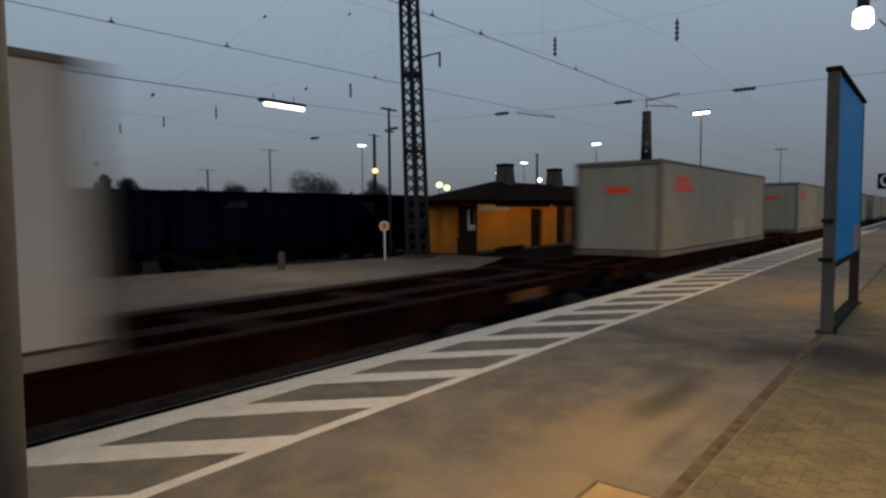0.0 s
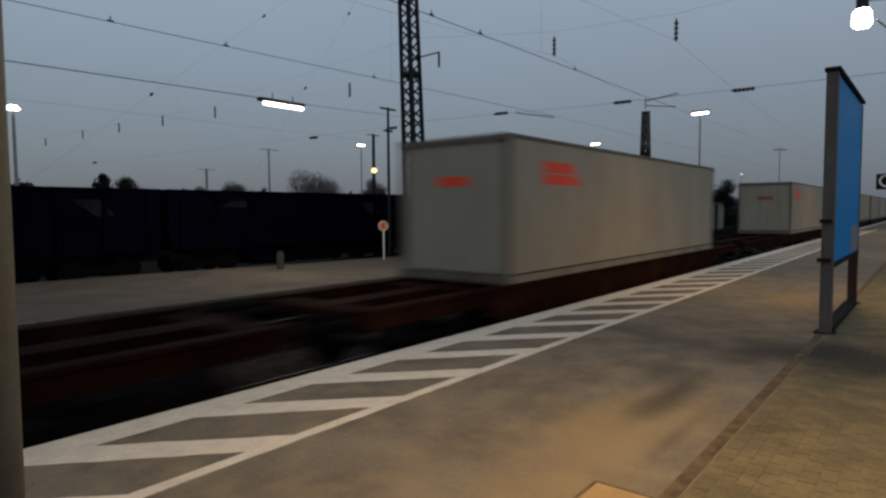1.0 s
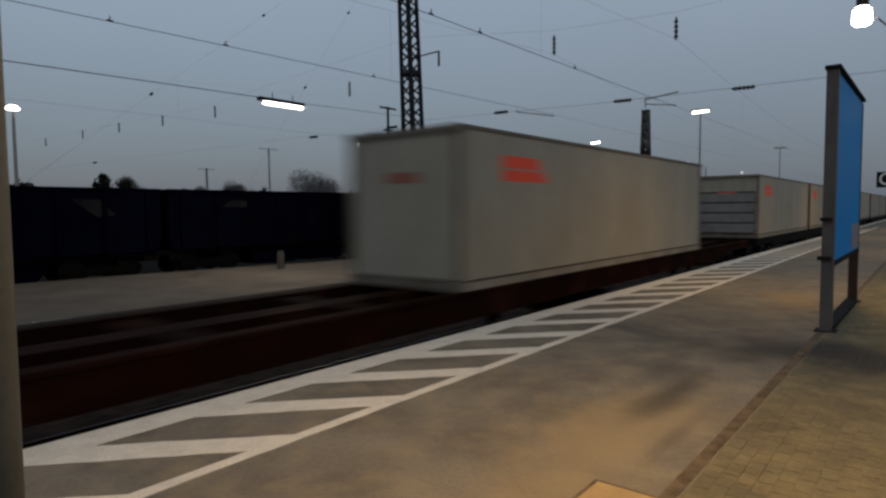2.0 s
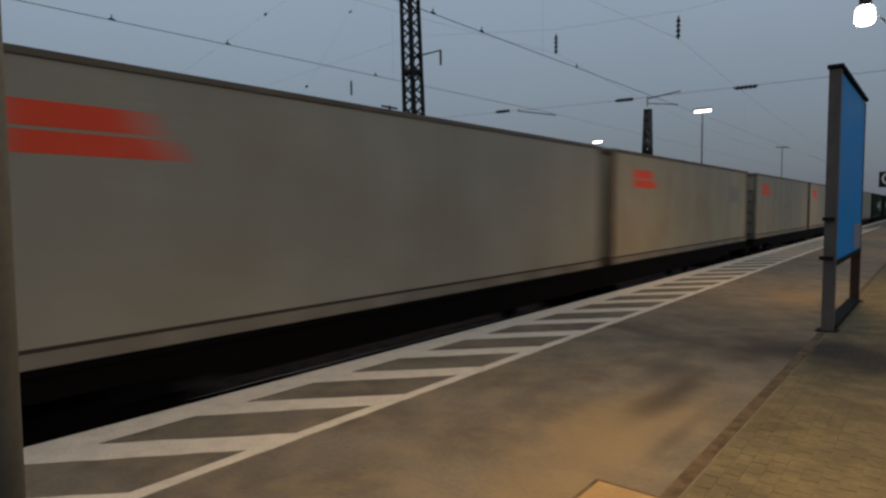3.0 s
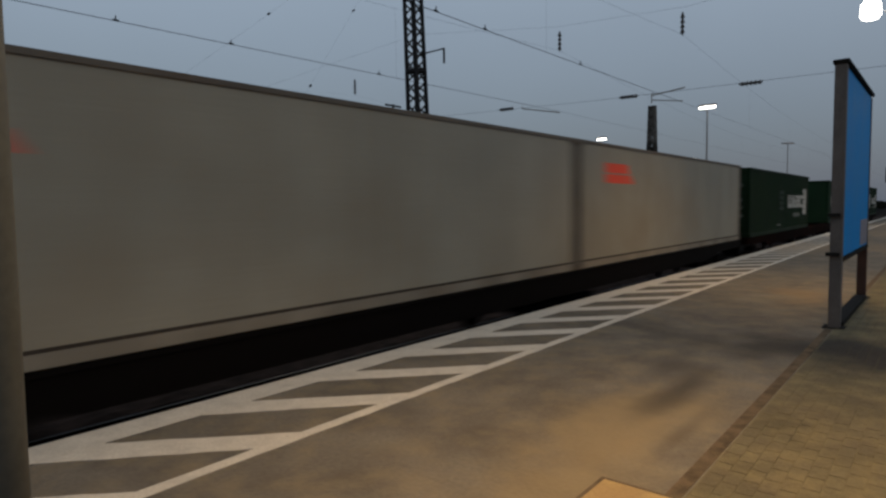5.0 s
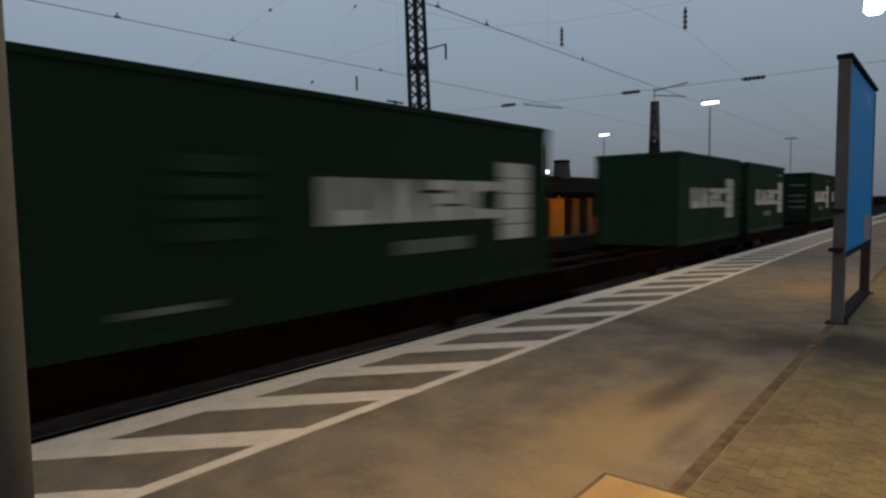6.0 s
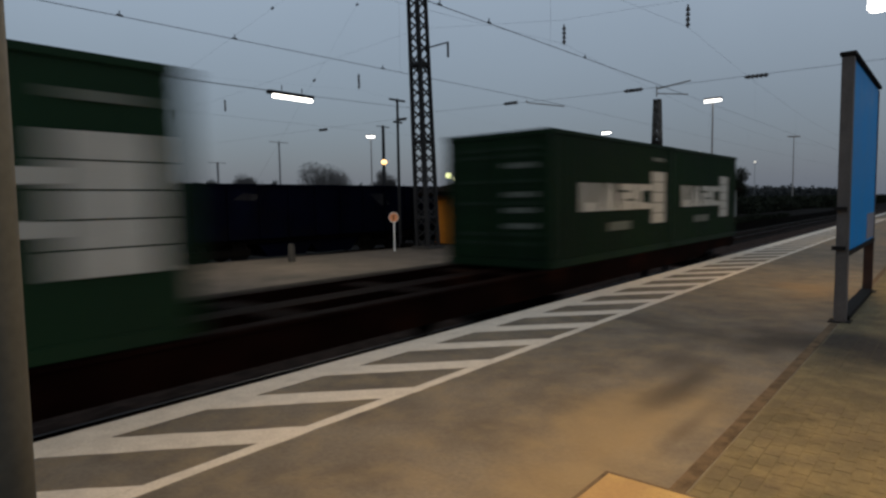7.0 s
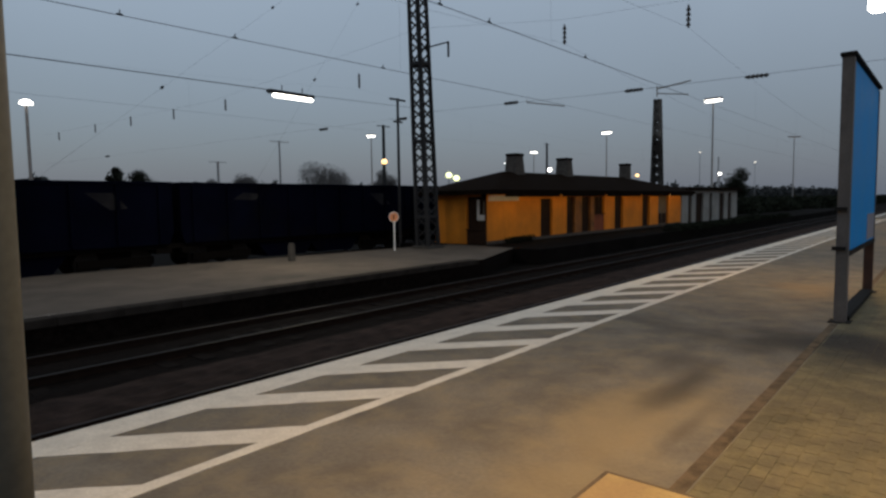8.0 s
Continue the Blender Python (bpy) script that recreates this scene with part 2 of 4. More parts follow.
DARK_WAGON = mat("dark_red_brown_frame", (0.0065, 0.0027, 0.002), 0.8, 0.1, var=0.5, scale=2, stain=(0.030, 0.010, 0.005), stain_scale=0.7, stain_at=(0.55, 0.75), spec=0.01)
RUST_WAGON = mat("rusty_wagon_frame", (0.022, 0.0078, 0.0045), 0.8, 0.1, var=0.5, scale=2, stain=(0.05, 0.020, 0.009), stain_scale=0.9, stain_at=(0.52, 0.75), spec=0.01)
BOGIE = mat("black_brown_bogie", (0.006, 0.005, 0.0045), 0.8, 0.2, scale=4, spec=0.04)
WHEEL = mat("wheel_steel", (0.02, 0.017, 0.015), 0.6, 0.4, scale=4)
NAVY = mat("dark_navy_hopper_paint", (0.0015, 0.0021, 0.0075), 0.9, var=0.35, scale=0.7, stain=(0.0028, 0.0028, 0.0045), stain_scale=0.5, spec=0.02)
PALE = mat("faded_graffiti_paint", (0.013, 0.013, 0.015), 0.9, var=0.6, scale=5, stain=(0.003, 0.003, 0.006), stain_scale=2.5, stain_at=(0.4, 0.6))
YELLOW = mat("ochre_yellow_render", (0.58, 0.195, 0.016), 0.9, var=0.2, scale=0.9, bump=0.2, stain=(0.40, 0.15, 0.02), stain_scale=0.8, stain_at=(0.55, 0.8), streak=((0.32, 0.12, 0.02), 0.22))
BROWN_RENDER = mat("dull_brown_render", (0.20, 0.085, 0.025), 0.9, var=0.3, scale=1.2, stain=(0.09, 0.05, 0.025), stain_scale=1.5)
RED_RENDER = mat("dull_red_render", (0.17, 0.05, 0.025), 0.9, var=0.25, scale=1.5)
GREY_DOOR = mat("grey_brown_door_paint", (0.11, 0.085, 0.06), 0.8, var=0.25, scale=2)
ROOF = mat("dark_bitumen_roof", (0.010, 0.0065, 0.0045), 0.95, scale=2, spec=0.01)
CHIMNEY = mat("sooty_brick_chimney", (0.075, 0.068, 0.062), 0.9, var=0.3, scale=6, spec=0.04)
WOOD = mat("dark_brown_door_wood", (0.025, 0.015, 0.010), 0.7, scale=5, spec=0.04)
FRAMEW = mat("grey_white_window_frame", (0.45, 0.43, 0.40), 0.6)
ANNEX = mat("grey_white_annex_render", (0.26, 0.265, 0.255), 0.85, var=0.1, stain=(0.17, 0.17, 0.16), streak=((0.12, 0.12, 0.11), 0.5))
BLUE = mat("blue_sign_enamel", (0.004, 0.25, 0.66), 0.45, var=0.08, scale=1.2, bump=0, spec=0.04)
NOTICE = mat("violet_grey_notice", (0.22, 0.22, 0.27), 0.6, bump=0)
RUST_POST = mat("rust_brown_post", (0.055, 0.028, 0.02), 0.7, scale=6, bump=0)
SIGN_GREY = mat("brown_grey_sign_frame", (0.115, 0.102, 0.095), 0.6, 0.2, scale=4, bump=0)
BLACK = mat("black_sign_metal", (0.018, 0.017, 0.016), 0.8, bump=0, spec=0.05)
AMBER = mat("faded_amber_panel", (0.13, 0.055, 0.012), 0.7)
SIGN_ORANGE = mat("pale_orange_sign_face", (0.75, 0.30, 0.14), 0.5, bump=0)
WHITE = mat("white_sign_paint", (0.8, 0.8, 0.78), 0.5, bump=0)
BARK = mat("dark_bark", (0.05, 0.04, 0.03), 0.9, scale=5)
LEAF = mat("dusk_foliage", (0.012, 0.015, 0.010), 0.9, var=0.4, scale=3, bump=0, spec=0.04)
TWIG = mat("bare_winter_twigs", (0.085, 0.084, 0.086), 0.9, var=0.3, scale=3, bump=0, spec=0.04)
# foliage lightened to grey, with the far haze in its colour
HAZED_LEAF = mat("haze_grey_woods", (0.034, 0.038, 0.040), 0.9, var=0.4, scale=0.5, bump=0, spec=0.04)
LIT_WHITE = glow("lit_lamp_glass", (1.0, 0.95, 0.86), 7)
LIT_WARM = glow("lit_sodium_glass", (1.0, 0.58, 0.20), 2.6)
LIT_FAINT = glow("faint_distant_lamp_glass", (1.0, 0.9, 0.75), 0.8)
LIT_YELLOW = glow("lit_yellow_glass", (0.95, 1.0, 0.42), 2.2)


# ---- mesh helpers ----
def box(bm, x0, x1, y0, y1, z0, z1):
    v = [bm.verts.new((x, y, z)) for z in (z0, z1) for y in (y0, y1) for x in (x0, x1)]
    for a in ((0, 2, 3, 1), (4, 5, 7, 6), (0, 1, 5, 4), (2, 6, 7, 3), (0, 4, 6, 2), (1, 3, 7, 5)):
        bm.faces.new([v[i] for i in a])


def bbox(x0, x1, y0, y1, z0, z1, bevel=0.0):
    bm = bmesh.new()
    box(bm, x0, x1, y0, y1, z0, z1)
    if bevel:
        bmesh.ops.bevel(bm, geom=bm.edges[:], offset=bevel, segments=2, affect="EDGES")
    return bm


def tube(bm, p, q, r0, r1=None, seg=8):
    p, q = Vector(p), Vector(q)
    r1 = r0 if r1 is None else r1
    d = (q - p).normalized()
    a = d.orthogonal().normalized()
    b = d.cross(a)
    ring = []
    for c, r in ((p, r0), (q, r1)):
        ring.append([bm.verts.new(c + (a * math.cos(2 * math.pi * i / seg) + b * math.sin(2 * math.pi * i / seg)) * r) for i in range(seg)])
    for i in range(seg):
        j = (i + 1) % seg
        bm.faces.new((ring[0][i], ring[0][j], ring[1][j], ring[1][i]))
    bm.faces.new(ring[0][::-1])
    bm.faces.new(ring[1])


def tubes(*lines, seg=8):
    bm = bmesh.new()
    for p, q, r in lines:
        tube(bm, p, q, r, seg=seg)
    return bm


def prism(points, y0, y1):
    """A slab between y0 and y1 with the given outline in x and z."""
    bm = bmesh.new()
    a = [bm.verts.new((x, y0, z)) for x, z in points]
    b = [bm.verts.new((x, y1, z)) for x, z in points]
    n = len(points)
    bm.faces.new(a)
    bm.faces.new(b[::-1])
    for i in range(n):
        j = (i + 1) % n
        bm.faces.new((a[j], a[i], b[i], b[j]))
    return bm


def flat(points, z0, z1):
    """A slab between z0 and z1 with the given outline in x and y."""
    bm = bmesh.new()
    a = [bm.verts.new((x, y, z0)) for x, y in points]
    b = [bm.verts.new((x, y, z1)) for x, y in points]
    n = len(points)
    bm.faces.new(a[::-1])
    bm.faces.new(b)
    for i in range(n):
        j = (i + 1) % n
        bm.faces.new((a[i], a[j], b[j], b[i]))
    return bm


def mesh_of(name, bm, material, smooth=False):
    bmesh.ops.recalc_face_normals(bm, faces=bm.faces[:])
    me = bpy.data.meshes.new(name)
    bm.to_mesh(me)
    bm.free()
    me.materials.append(material)
    if smooth:
        for p in me.polygons:
            p.use_smooth = True
    return me


def part(name, bm, material, parent, label="", smooth=False):
    ob = new(name, mesh_of(name, bm, material, smooth))
    ob.parent = parent
    return tagged(ob, label)


def thing(name, label, category, group="", at=(0, 0, 0)):
    ob = new(name)
    ob.location = at
    ob.empty_display_size = 0.2
    return tagged(ob, label, category, group)


def single(name, bm, material, label, category, group="", kind="", smooth=False):
    ob = new(name, mesh_of(name, bm, material, smooth))
    return tagged(ob, label, category, group, kind)


def structure(name, bm, material, label=""):
    return tagged(new(name, mesh_of(name, bm, material)), label, "", "", "structure")


# ---- ground, platforms, tracks ----
RAIL = -0.76
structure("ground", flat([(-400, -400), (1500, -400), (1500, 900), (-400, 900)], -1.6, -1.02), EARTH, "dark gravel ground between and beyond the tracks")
platform = structure("platform", flat([(-60, -14), (320, -14), (320, -0.44), (-60, -0.44)], -1.0, 0.0), ASPHALT, "worn grey asphalt station platform, dark stains, lamp pools painted in")
edge_slabs = tagged(new("platform_edge"), "concrete coping along the platform edge painted white", "", "", "structure")
for i in range(90):
    x0 = -10 + i * 1.0
    part("edge_slab", bbox(x0, x0 + 0.994, -0.44, -0.08, -0.16, 0.0), KERB, edge_slabs)
part("edge_wall", bbox(-60, 320, -0.44, -0.18, -1.0, -0.165), KERB, edge_slabs)
part("edge_slab", bbox(80.01, 320, -0.44, -0.08, -0.16, 0.0), KERB, edge_slabs)

# painted hatching
lines = tagged(new("platform_marking"), "white painted safety hatching along the platform edge", "", "", "structure")
part("edge_line", bbox(-20, 300, -0.428, -0.084, 0.0015, 0.005), PAINT, lines)


def inner_y(x):
    return -1.39 - 0.06 * math.exp(-max(x, 0) / 4.0)


rngl = random.Random(5)


def worn(points, n, wobble):
    """The outline with its edges broken into short uneven lengths."""
    out = []
    for p, q in zip(points, points[1:] + points[:1]):
        long_edge = math.dist(p, q) > 0.2
        for k in range(n if long_edge else 1):
            f = k / n
            w = wobble if k else 0.0
            out.append((p[0] + (q[0] - p[0]) * f + rngl.uniform(-w, w), p[1] + (q[1] - p[1]) * f + rngl.uniform(-w, w)))
    return out


for i in range(-3, 42):
    x = 0.517 + i * 1.25
    # stripe from the edge band to the inner line
    outline = [(x + 0.81, -0.429), (x + 1.27, -0.429), (x + 2.32, inner_y(x + 2.3)), (x + 1.91, inner_y(x + 1.9))]
    part("stripe", flat(worn(outline, 9 if i < 14 else 3, 0.009), 0.0015, 0.005), PAINT, lines)
xs = [-6 + 0.15 * k for k in range(448)]
part("inner_line", flat([(x, inner_y(x) - 0.115 + rngl.uniform(-0.007, 0.007)) for x in xs] + [(x, inner_y(x) + rngl.uniform(-0.006, 0.004)) for x in reversed(xs)], 0.0015, 0.005), PAINT, lines)


def track(name, y, x0, x1, ballast_top=-0.90):
    t = tagged(new(name), "dark ballasted railway track with rusty rails", "", "", "structure")
    bm = bmesh.new()
    rng = random.Random(int(y * 10))
    nx, ny = 160, 12
    grid = []
    for i in range(nx + 1):
        px = x0 + (x1 - x0) * (i / nx) ** 1.6
        grid.append([bm.verts.new((px, y - 2.15 + 4.3 * j / ny, ballast_top + rng.uniform(-0.03, 0.03) - (0.25 if j in (0, ny) else 0))) for j in range(ny + 1)])
    for i in range(nx):
        for j in range(ny):
            bm.faces.new((grid[i][j], grid[i + 1][j], grid[i + 1][j + 1], grid[i][j + 1]))
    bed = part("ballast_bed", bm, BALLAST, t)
    for s in (-0.7175, 0.7175):
        pr = [(-0.075, -0.17), (0.075, -0.17), (0.075, -0.155), (0.012, -0.14), (0.012, -0.04), (0.036, -0.03), (0.036, -0.004), (-0.036, -0.004), (-0.036, -0.03), (-0.012, -0.04), (-0.012, -0.14), (-0.075, -0.155)]
        bm = bmesh.new()
        a = [bm.verts.new((x0, y + s + u, RAIL + w)) for u, w in pr]
        b = [bm.verts.new((x1, y + s + u, RAIL + w)) for u, w in pr]
        for k in range(len(pr)):
            bm.faces.new((a[k], a[(k + 1) % len(pr)], b[(k + 1) % len(pr)], b[k]))
        rail = part("rail", bm, RUST, t)
        part("rail_head", bbox(x0, x1, y + s - 0.030, y + s + 0.030, RAIL - 0.004, RAIL), RAILTOP, rail, "polished bright rail head")
    me = mesh_of("sleeper", bbox(-0.13, 0.13, -1.3, 1.3, -0.09, 0.06, 0.012), SLEEPER)
    for k in range(int(min(48, (x1 - max(x0, -4)) / 0.62))):
        ob = new("sleeper", me)
        ob.parent = t
        ob.location = (max(x0, -4) + k * 0.62, y, -0.955 + rng.uniform(-0.01, 0.01))
    return t


TRACK_Y = 1.67
track("track_1", TRACK_Y, -60, 320)
track("track_2", 5.75, -60, 320)
track("track_3", 18.6, -60, 320)

def gravel_path(x0, x1, y0, y1, z):
    rng = random.Random(31)
    bm = bmesh.new()
    nx, ny = 220, 10
    grid = [[bm.verts.new((x0 + (x1 - x0) * (i / nx) ** 1.8, y0 + (y1 - y0) * j / ny + (rng.uniform(-0.12, 0.12) if j in (0, ny) else 0), z + rng.uniform(-0.02, 0.02) - (0.10 if j in (0, ny) else 0))) for j in range(ny + 1)] for i in range(nx + 1)]
    for i in range(nx):
        for j in range(ny):
            bm.faces.new((grid[i][j], grid[i + 1][j], grid[i + 1][j + 1], grid[i][j + 1]))
    structure("gravel_path", bm, CESS, "lighter brown ballast strip between the two tracks")


gravel_path(-6, 200, 2.62, 4.15, -0.855)

FZ = -0.35
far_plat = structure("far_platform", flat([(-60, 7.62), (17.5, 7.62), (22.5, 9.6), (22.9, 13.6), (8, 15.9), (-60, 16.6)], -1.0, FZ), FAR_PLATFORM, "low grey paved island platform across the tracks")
# side faces take the near-black ballast colour, their shade painted in
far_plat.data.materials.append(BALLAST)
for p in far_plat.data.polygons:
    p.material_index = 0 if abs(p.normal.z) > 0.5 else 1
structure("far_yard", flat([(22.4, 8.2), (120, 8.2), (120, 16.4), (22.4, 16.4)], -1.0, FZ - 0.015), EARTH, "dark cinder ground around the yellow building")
# thin near-black sheet standing in for the shade along this side
structure("far_platform_wall", bbox(-60, 17.4, 7.60, 7.617, -1.0, -0.50), BALLAST, "near-black sheet for the shaded low wall of the far platform")
fl = tagged(new("far_platform_edge"), "dark concrete edge slabs of the low far platform", "", "", "structure")
me = mesh_of("edge_slab", bbox(0, 1.19, 0, 0.45, -0.14, 0.02, 0.01), FAR_KERB)
for k in range(16):
    ob = new("edge_slab", me)
    ob.parent = fl
    ob.location = (-2 + k * 1.2, 7.55, FZ)
part("white_line", bbox(-20, 4.7, 7.98, 8.10, FZ + 0.0015, FZ + 0.005), PAINT, fl)

# ---- moving freight train ----
SPEED = -27.13
BOX_Z = 0.44
MOVING = []
CL, CW, CH = 12.19, 2.438, 2.60


def corner_fittings(root, length, paint=RAIL_GREY):
    me = mesh_of("corner_casting", bbox(-0.09, 0.09, -0.085, 0.085, -0.06, 0.06, 0.012), paint)
    for x in (0.075, length - 0.075):
        for y in (-CW / 2 + 0.07, CW / 2 - 0.07):
            for z in (0.062, CH - 0.058):
                ob = new("corner_casting", me)
                ob.parent = root
                ob.location = (x, y, z)


def white_container(banded, logo=True):
    """Refrigerated box, smooth sides; local x runs from the front end to the back."""
    root = thing("shipping_container", "dirty white forty-foot refrigerated shipping container with red logo", "container", "containers on the train")
    h = CW / 2
    part("body", bbox(0.05, CL - 0.05, -h + 0.018, h - 0.018, 0.172, CH - 0.07), WHITE_BOX, root)
    for s in (-1, 1):
        y0, y1 = (-h, -h + 0.07) if s < 0 else (h - 0.07, h)
        part("bottom_rail", bbox(0.12, CL - 0.12, y0, y1, 0.0, 0.135, 0.01), BOTTOM_RAIL, root)
        part("seal_strip", bbox(0.12, CL - 0.12, y0 + 0.012, y1 - 0.012, 0.1355, 0.172), SEAL, root)
        part("top_rail", bbox(0.12, CL - 0.12, y0, y1, CH - 0.075, CH, 0.012), RAIL_GREY, root)
        for k in range(1, 10):
            x = k * CL / 10
            yy = s * (h - 0.018)
            part("panel_seam", bbox(x - 0.014, x + 0.014, min(yy, yy + s * 0.005), max(yy, yy + s * 0.005), 0.17, CH - 0.08), WHITE_BOX, root)
        for x in (0.0, CL - 0.13):
            part("corner_post", bbox(x, x + 0.13, y0, y1, 0.12, CH - 0.11, 0.015), RAIL_GREY, root)
        # logo of two stacked red blocks
        if logo:
            yy = s * (h - 0.018)
            lg = prism([(1.20, 1.98), (2.52, 1.98), (2.40, 2.19), (1.20, 2.19)], min(yy, yy + s * 0.003), max(yy, yy + s * 0.003))
            part("red_logo_block", lg, RED, root, "red logo block")
            lg = prism([(1.20, 1.76), (2.76, 1.76), (2.60, 1.95), (1.20, 1.95)], min(yy, yy + s * 0.003), max(yy, yy + s * 0.003))
            part("red_logo_bar", lg, RED, root, "red logo bar")
    part("end_frame_top", bbox(0.0, 0.10, -h + 0.08, h - 0.08, CH - 0.13, CH, 0.01), RAIL_GREY, root)
    part("end_frame_bottom", bbox(0.0, 0.10, -h + 0.08, h - 0.08, 0.0, 0.15, 0.01), RAIL_GREY, root)
    if banded:
        for z0, z1 in ((0.22, 0.60), (0.65, 1.02), (1.07, 1.44), (1.49, 1.86)):
            part("unit_panel", bbox(-0.02, 0.055, -h + 0.16, h - 0.16, z0, z1, 0.015), UNIT_SHADE_GREY, root)
        part("unit_recess", bbox(0.03, 0.052, -h + 0.14, h - 0.14, 0.18, 1.92), SEAL, root, "dark gaps of the cooling unit")
    else:
        part("end_panel", bbox(0.03, 0.052, -h + 0.14, h - 0.14, 0.18, CH - 0.15), WHITE_BOX, root)
    if logo:
        part("end_logo", bbox(0.026, 0.0305, -0.38, 0.34, 1.72, 1.90), RED, root, "red logo block on the end")
    for y in (-0.75, -0.25, 0.25, 0.75):
        part("locking_rod", tubes(((CL - 0.03, y, 0.12), (CL - 0.03, y, CH - 0.1), 0.018)), STEEL, root)
    corner_fittings(root, CL)
    return root


def corrugated(length, depth=0.036, pitch=0.28):
    """Trapezoid-ribbed side sheet in the plane y = 0, outward is -y."""
    bm = bmesh.new()
    pts, x = [], 0.16
    n = int((length - 0.32) / pitch)
    pitch = (length - 0.32) / n
    for k in range(n):
        a = x + k * pitch
        pts += [(a, 0.0), (a + pitch * 0.25, 0.0), (a + pitch * 0.5, depth), (a + pitch * 0.75, depth)]
    pts.append((length - 0.16, 0.0))
    lo = [bm.verts.new((u, w, 0.14)) for u, w in pts]
    hi = [bm.verts.new((u, w, CH - 0.08)) for u, w in pts]
    for k in range(len(pts) - 1):
        bm.faces.new((lo[k], lo[k + 1], hi[k + 1], hi[k]))
    return bm


def green_container(length, door_front, logo_end, letters, bar_end):
    long_ft = "forty-foot" if length > 8 else "twenty-foot"
    root = thing("shipping_container", "dark green %s ribbed steel shipping container with white logo" % long_ft, "container", "containers on the train")
    h = CW / 2
    part("core", bbox(0.06, length - 0.06, -h + 0.08, h - 0.08, 0.1, CH - 0.03), GREEN_BOX, root)
    for s in (-1, 1):
        bm = corrugated(length)
        for v in bm.verts:
            v.co.y = (-h + 0.012 + v.co.y) if s < 0 else (h - 0.012 - v.co.y)
        part("ribbed_side", bm, GREEN_BOX, root)
        y0, y1 = (-h, -h + 0.07) if s < 0 else (h - 0.07, h)
        part("bottom_rail", bbox(0.14, length - 0.14, y0, y1, 0.0, 0.145, 0.01), GREEN_BOX, root)
        part("top_rail", bbox(0.14, length - 0.14, y0, y1, CH - 0.085, CH, 0.012), GREEN_BOX, root)
        for x in (0.0, length - 0.15):
            part("corner_post", bbox(x, x + 0.15, y0, y1, 0.12, CH - 0.11, 0.015), GREEN_BOX, root)
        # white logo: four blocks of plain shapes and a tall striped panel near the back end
        yo = s * (h - 0.008)
        ya, yb = min(yo, yo + s * 0.004), max(yo, yo + s * 0.004)
        e = logo_end
        z0, z1 = 1.04, 1.62
        x = e - letters
        w = (e - 0.90 - x) / 4
        shapes = (
            prism([(x, z0), (x + w * 0.92, z0), (x + w * 0.92, z1), (x + w * 0.62, z1), (x + w * 0.62, z0 + 0.18), (x + w * 0.34, z0 + 0.18), (x + w * 0.34, z1), (x, z1)], ya, yb),
            prism([(x + w, z0), (x + w * 1.92, z0), (x + w * 1.62, z1), (x + w * 1.30, z1)], ya, yb),
            prism([(x + w * 2, z0), (x + w * 2.92, z0), (x + w * 2.92, z0 + 0.20), (x + w * 2.3, z0 + 0.20), (x + w * 2.3, z0 + 0.24), (x + w * 2.92, z0 + 0.24), (x + w * 2.92, z1), (x + w * 2.0, z1), (x + w * 2.0, z1 - 0.14), (x + w * 2.6, z1 - 0.14), (x + w * 2.6, z1 - 0.19), (x + w * 2.0, z1 - 0.19)], ya, yb),
            prism([(x + w * 3, z0), (x + w * 3.98, z0), (x + w * 3.98, z0 + 0.13), (x + w * 3.35, z0 + 0.16), (x + w * 3.35, z1 - 0.16), (x + w * 3.98, z1 - 0.13), (x + w * 3.98, z1), (x + w * 3, z1)], ya, yb),
        )
        for bm in shapes:
            part("logo_block", bm, LOGO_WHITE, root, "white logo shape")
        for k in range(5):
            za = 0.68 + k * 0.254
            part("logo_stripe", bbox(e - 0.87, e, ya, yb, za, za + 0.238), LOGO_WHITE, root, "white block of the striped logo panel")
        if bar_end:
            part("marking_bar", bbox(e - 3.3, bar_end, ya, yb, 0.60, 0.79), DULL, root, "pale illegible marking")
        if length > 8:
            for za in (0.95, 1.18, 1.41, 1.64):
                part("marking_panel", bbox(5.15, 6.05, ya, yb, za, za + 0.17), FADED_AND_SKYLIT, root, "faded dark green marking")
            part("marking_bar", bbox(4.7, 5.5, ya, yb, 0.28, 0.35), DULL, root, "pale illegible marking")
        elif door_front:
            part("marking_bar", bbox(e - 0.8, e - 0.05, ya, yb, 2.19, 2.28), DULL, root, "pale illegible marking")
    fx = 0.0 if door_front else length
    sg = 1 if door_front else -1
    for s in (-1, 1):
        part("door", bbox(min(fx + sg * 0.02, fx + sg * 0.07), max(fx + sg * 0.02, fx + sg * 0.07), min(s * 0.02, s * (h - 0.14)), max(s * 0.02, s * (h - 0.14)), 0.16, CH - 0.13, 0.01), GREEN_BOX, root)
        for z in (0.75, 1.05, 1.35, 1.9):
            part("door_marking", bbox(min(fx + sg * 0.012, fx + sg * 0.0205), max(fx + sg * 0.012, fx + sg * 0.0205), min(s * 0.15, s * 0.95), max(s * 0.15, s * 0.95), z, z + 0.10), DULL if s < 0 else GREEN_BOX, root, "pale illegible marking")
        # ribs in a lighter green, painting in the sky light they catch
        for z in (0.42, 0.60, 1.20, 1.62, 2.10, 2.24):
            part("door_rib", bbox(min(fx + sg * 0.004, fx + sg * 0.0195), max(fx + sg * 0.004, fx + sg * 0.0195), min(s * 0.06, s * (h - 0.18)), max(s * 0.06, s * (h - 0.18)), z, z + 0.07), FADED_AND_SKYLIT, root)
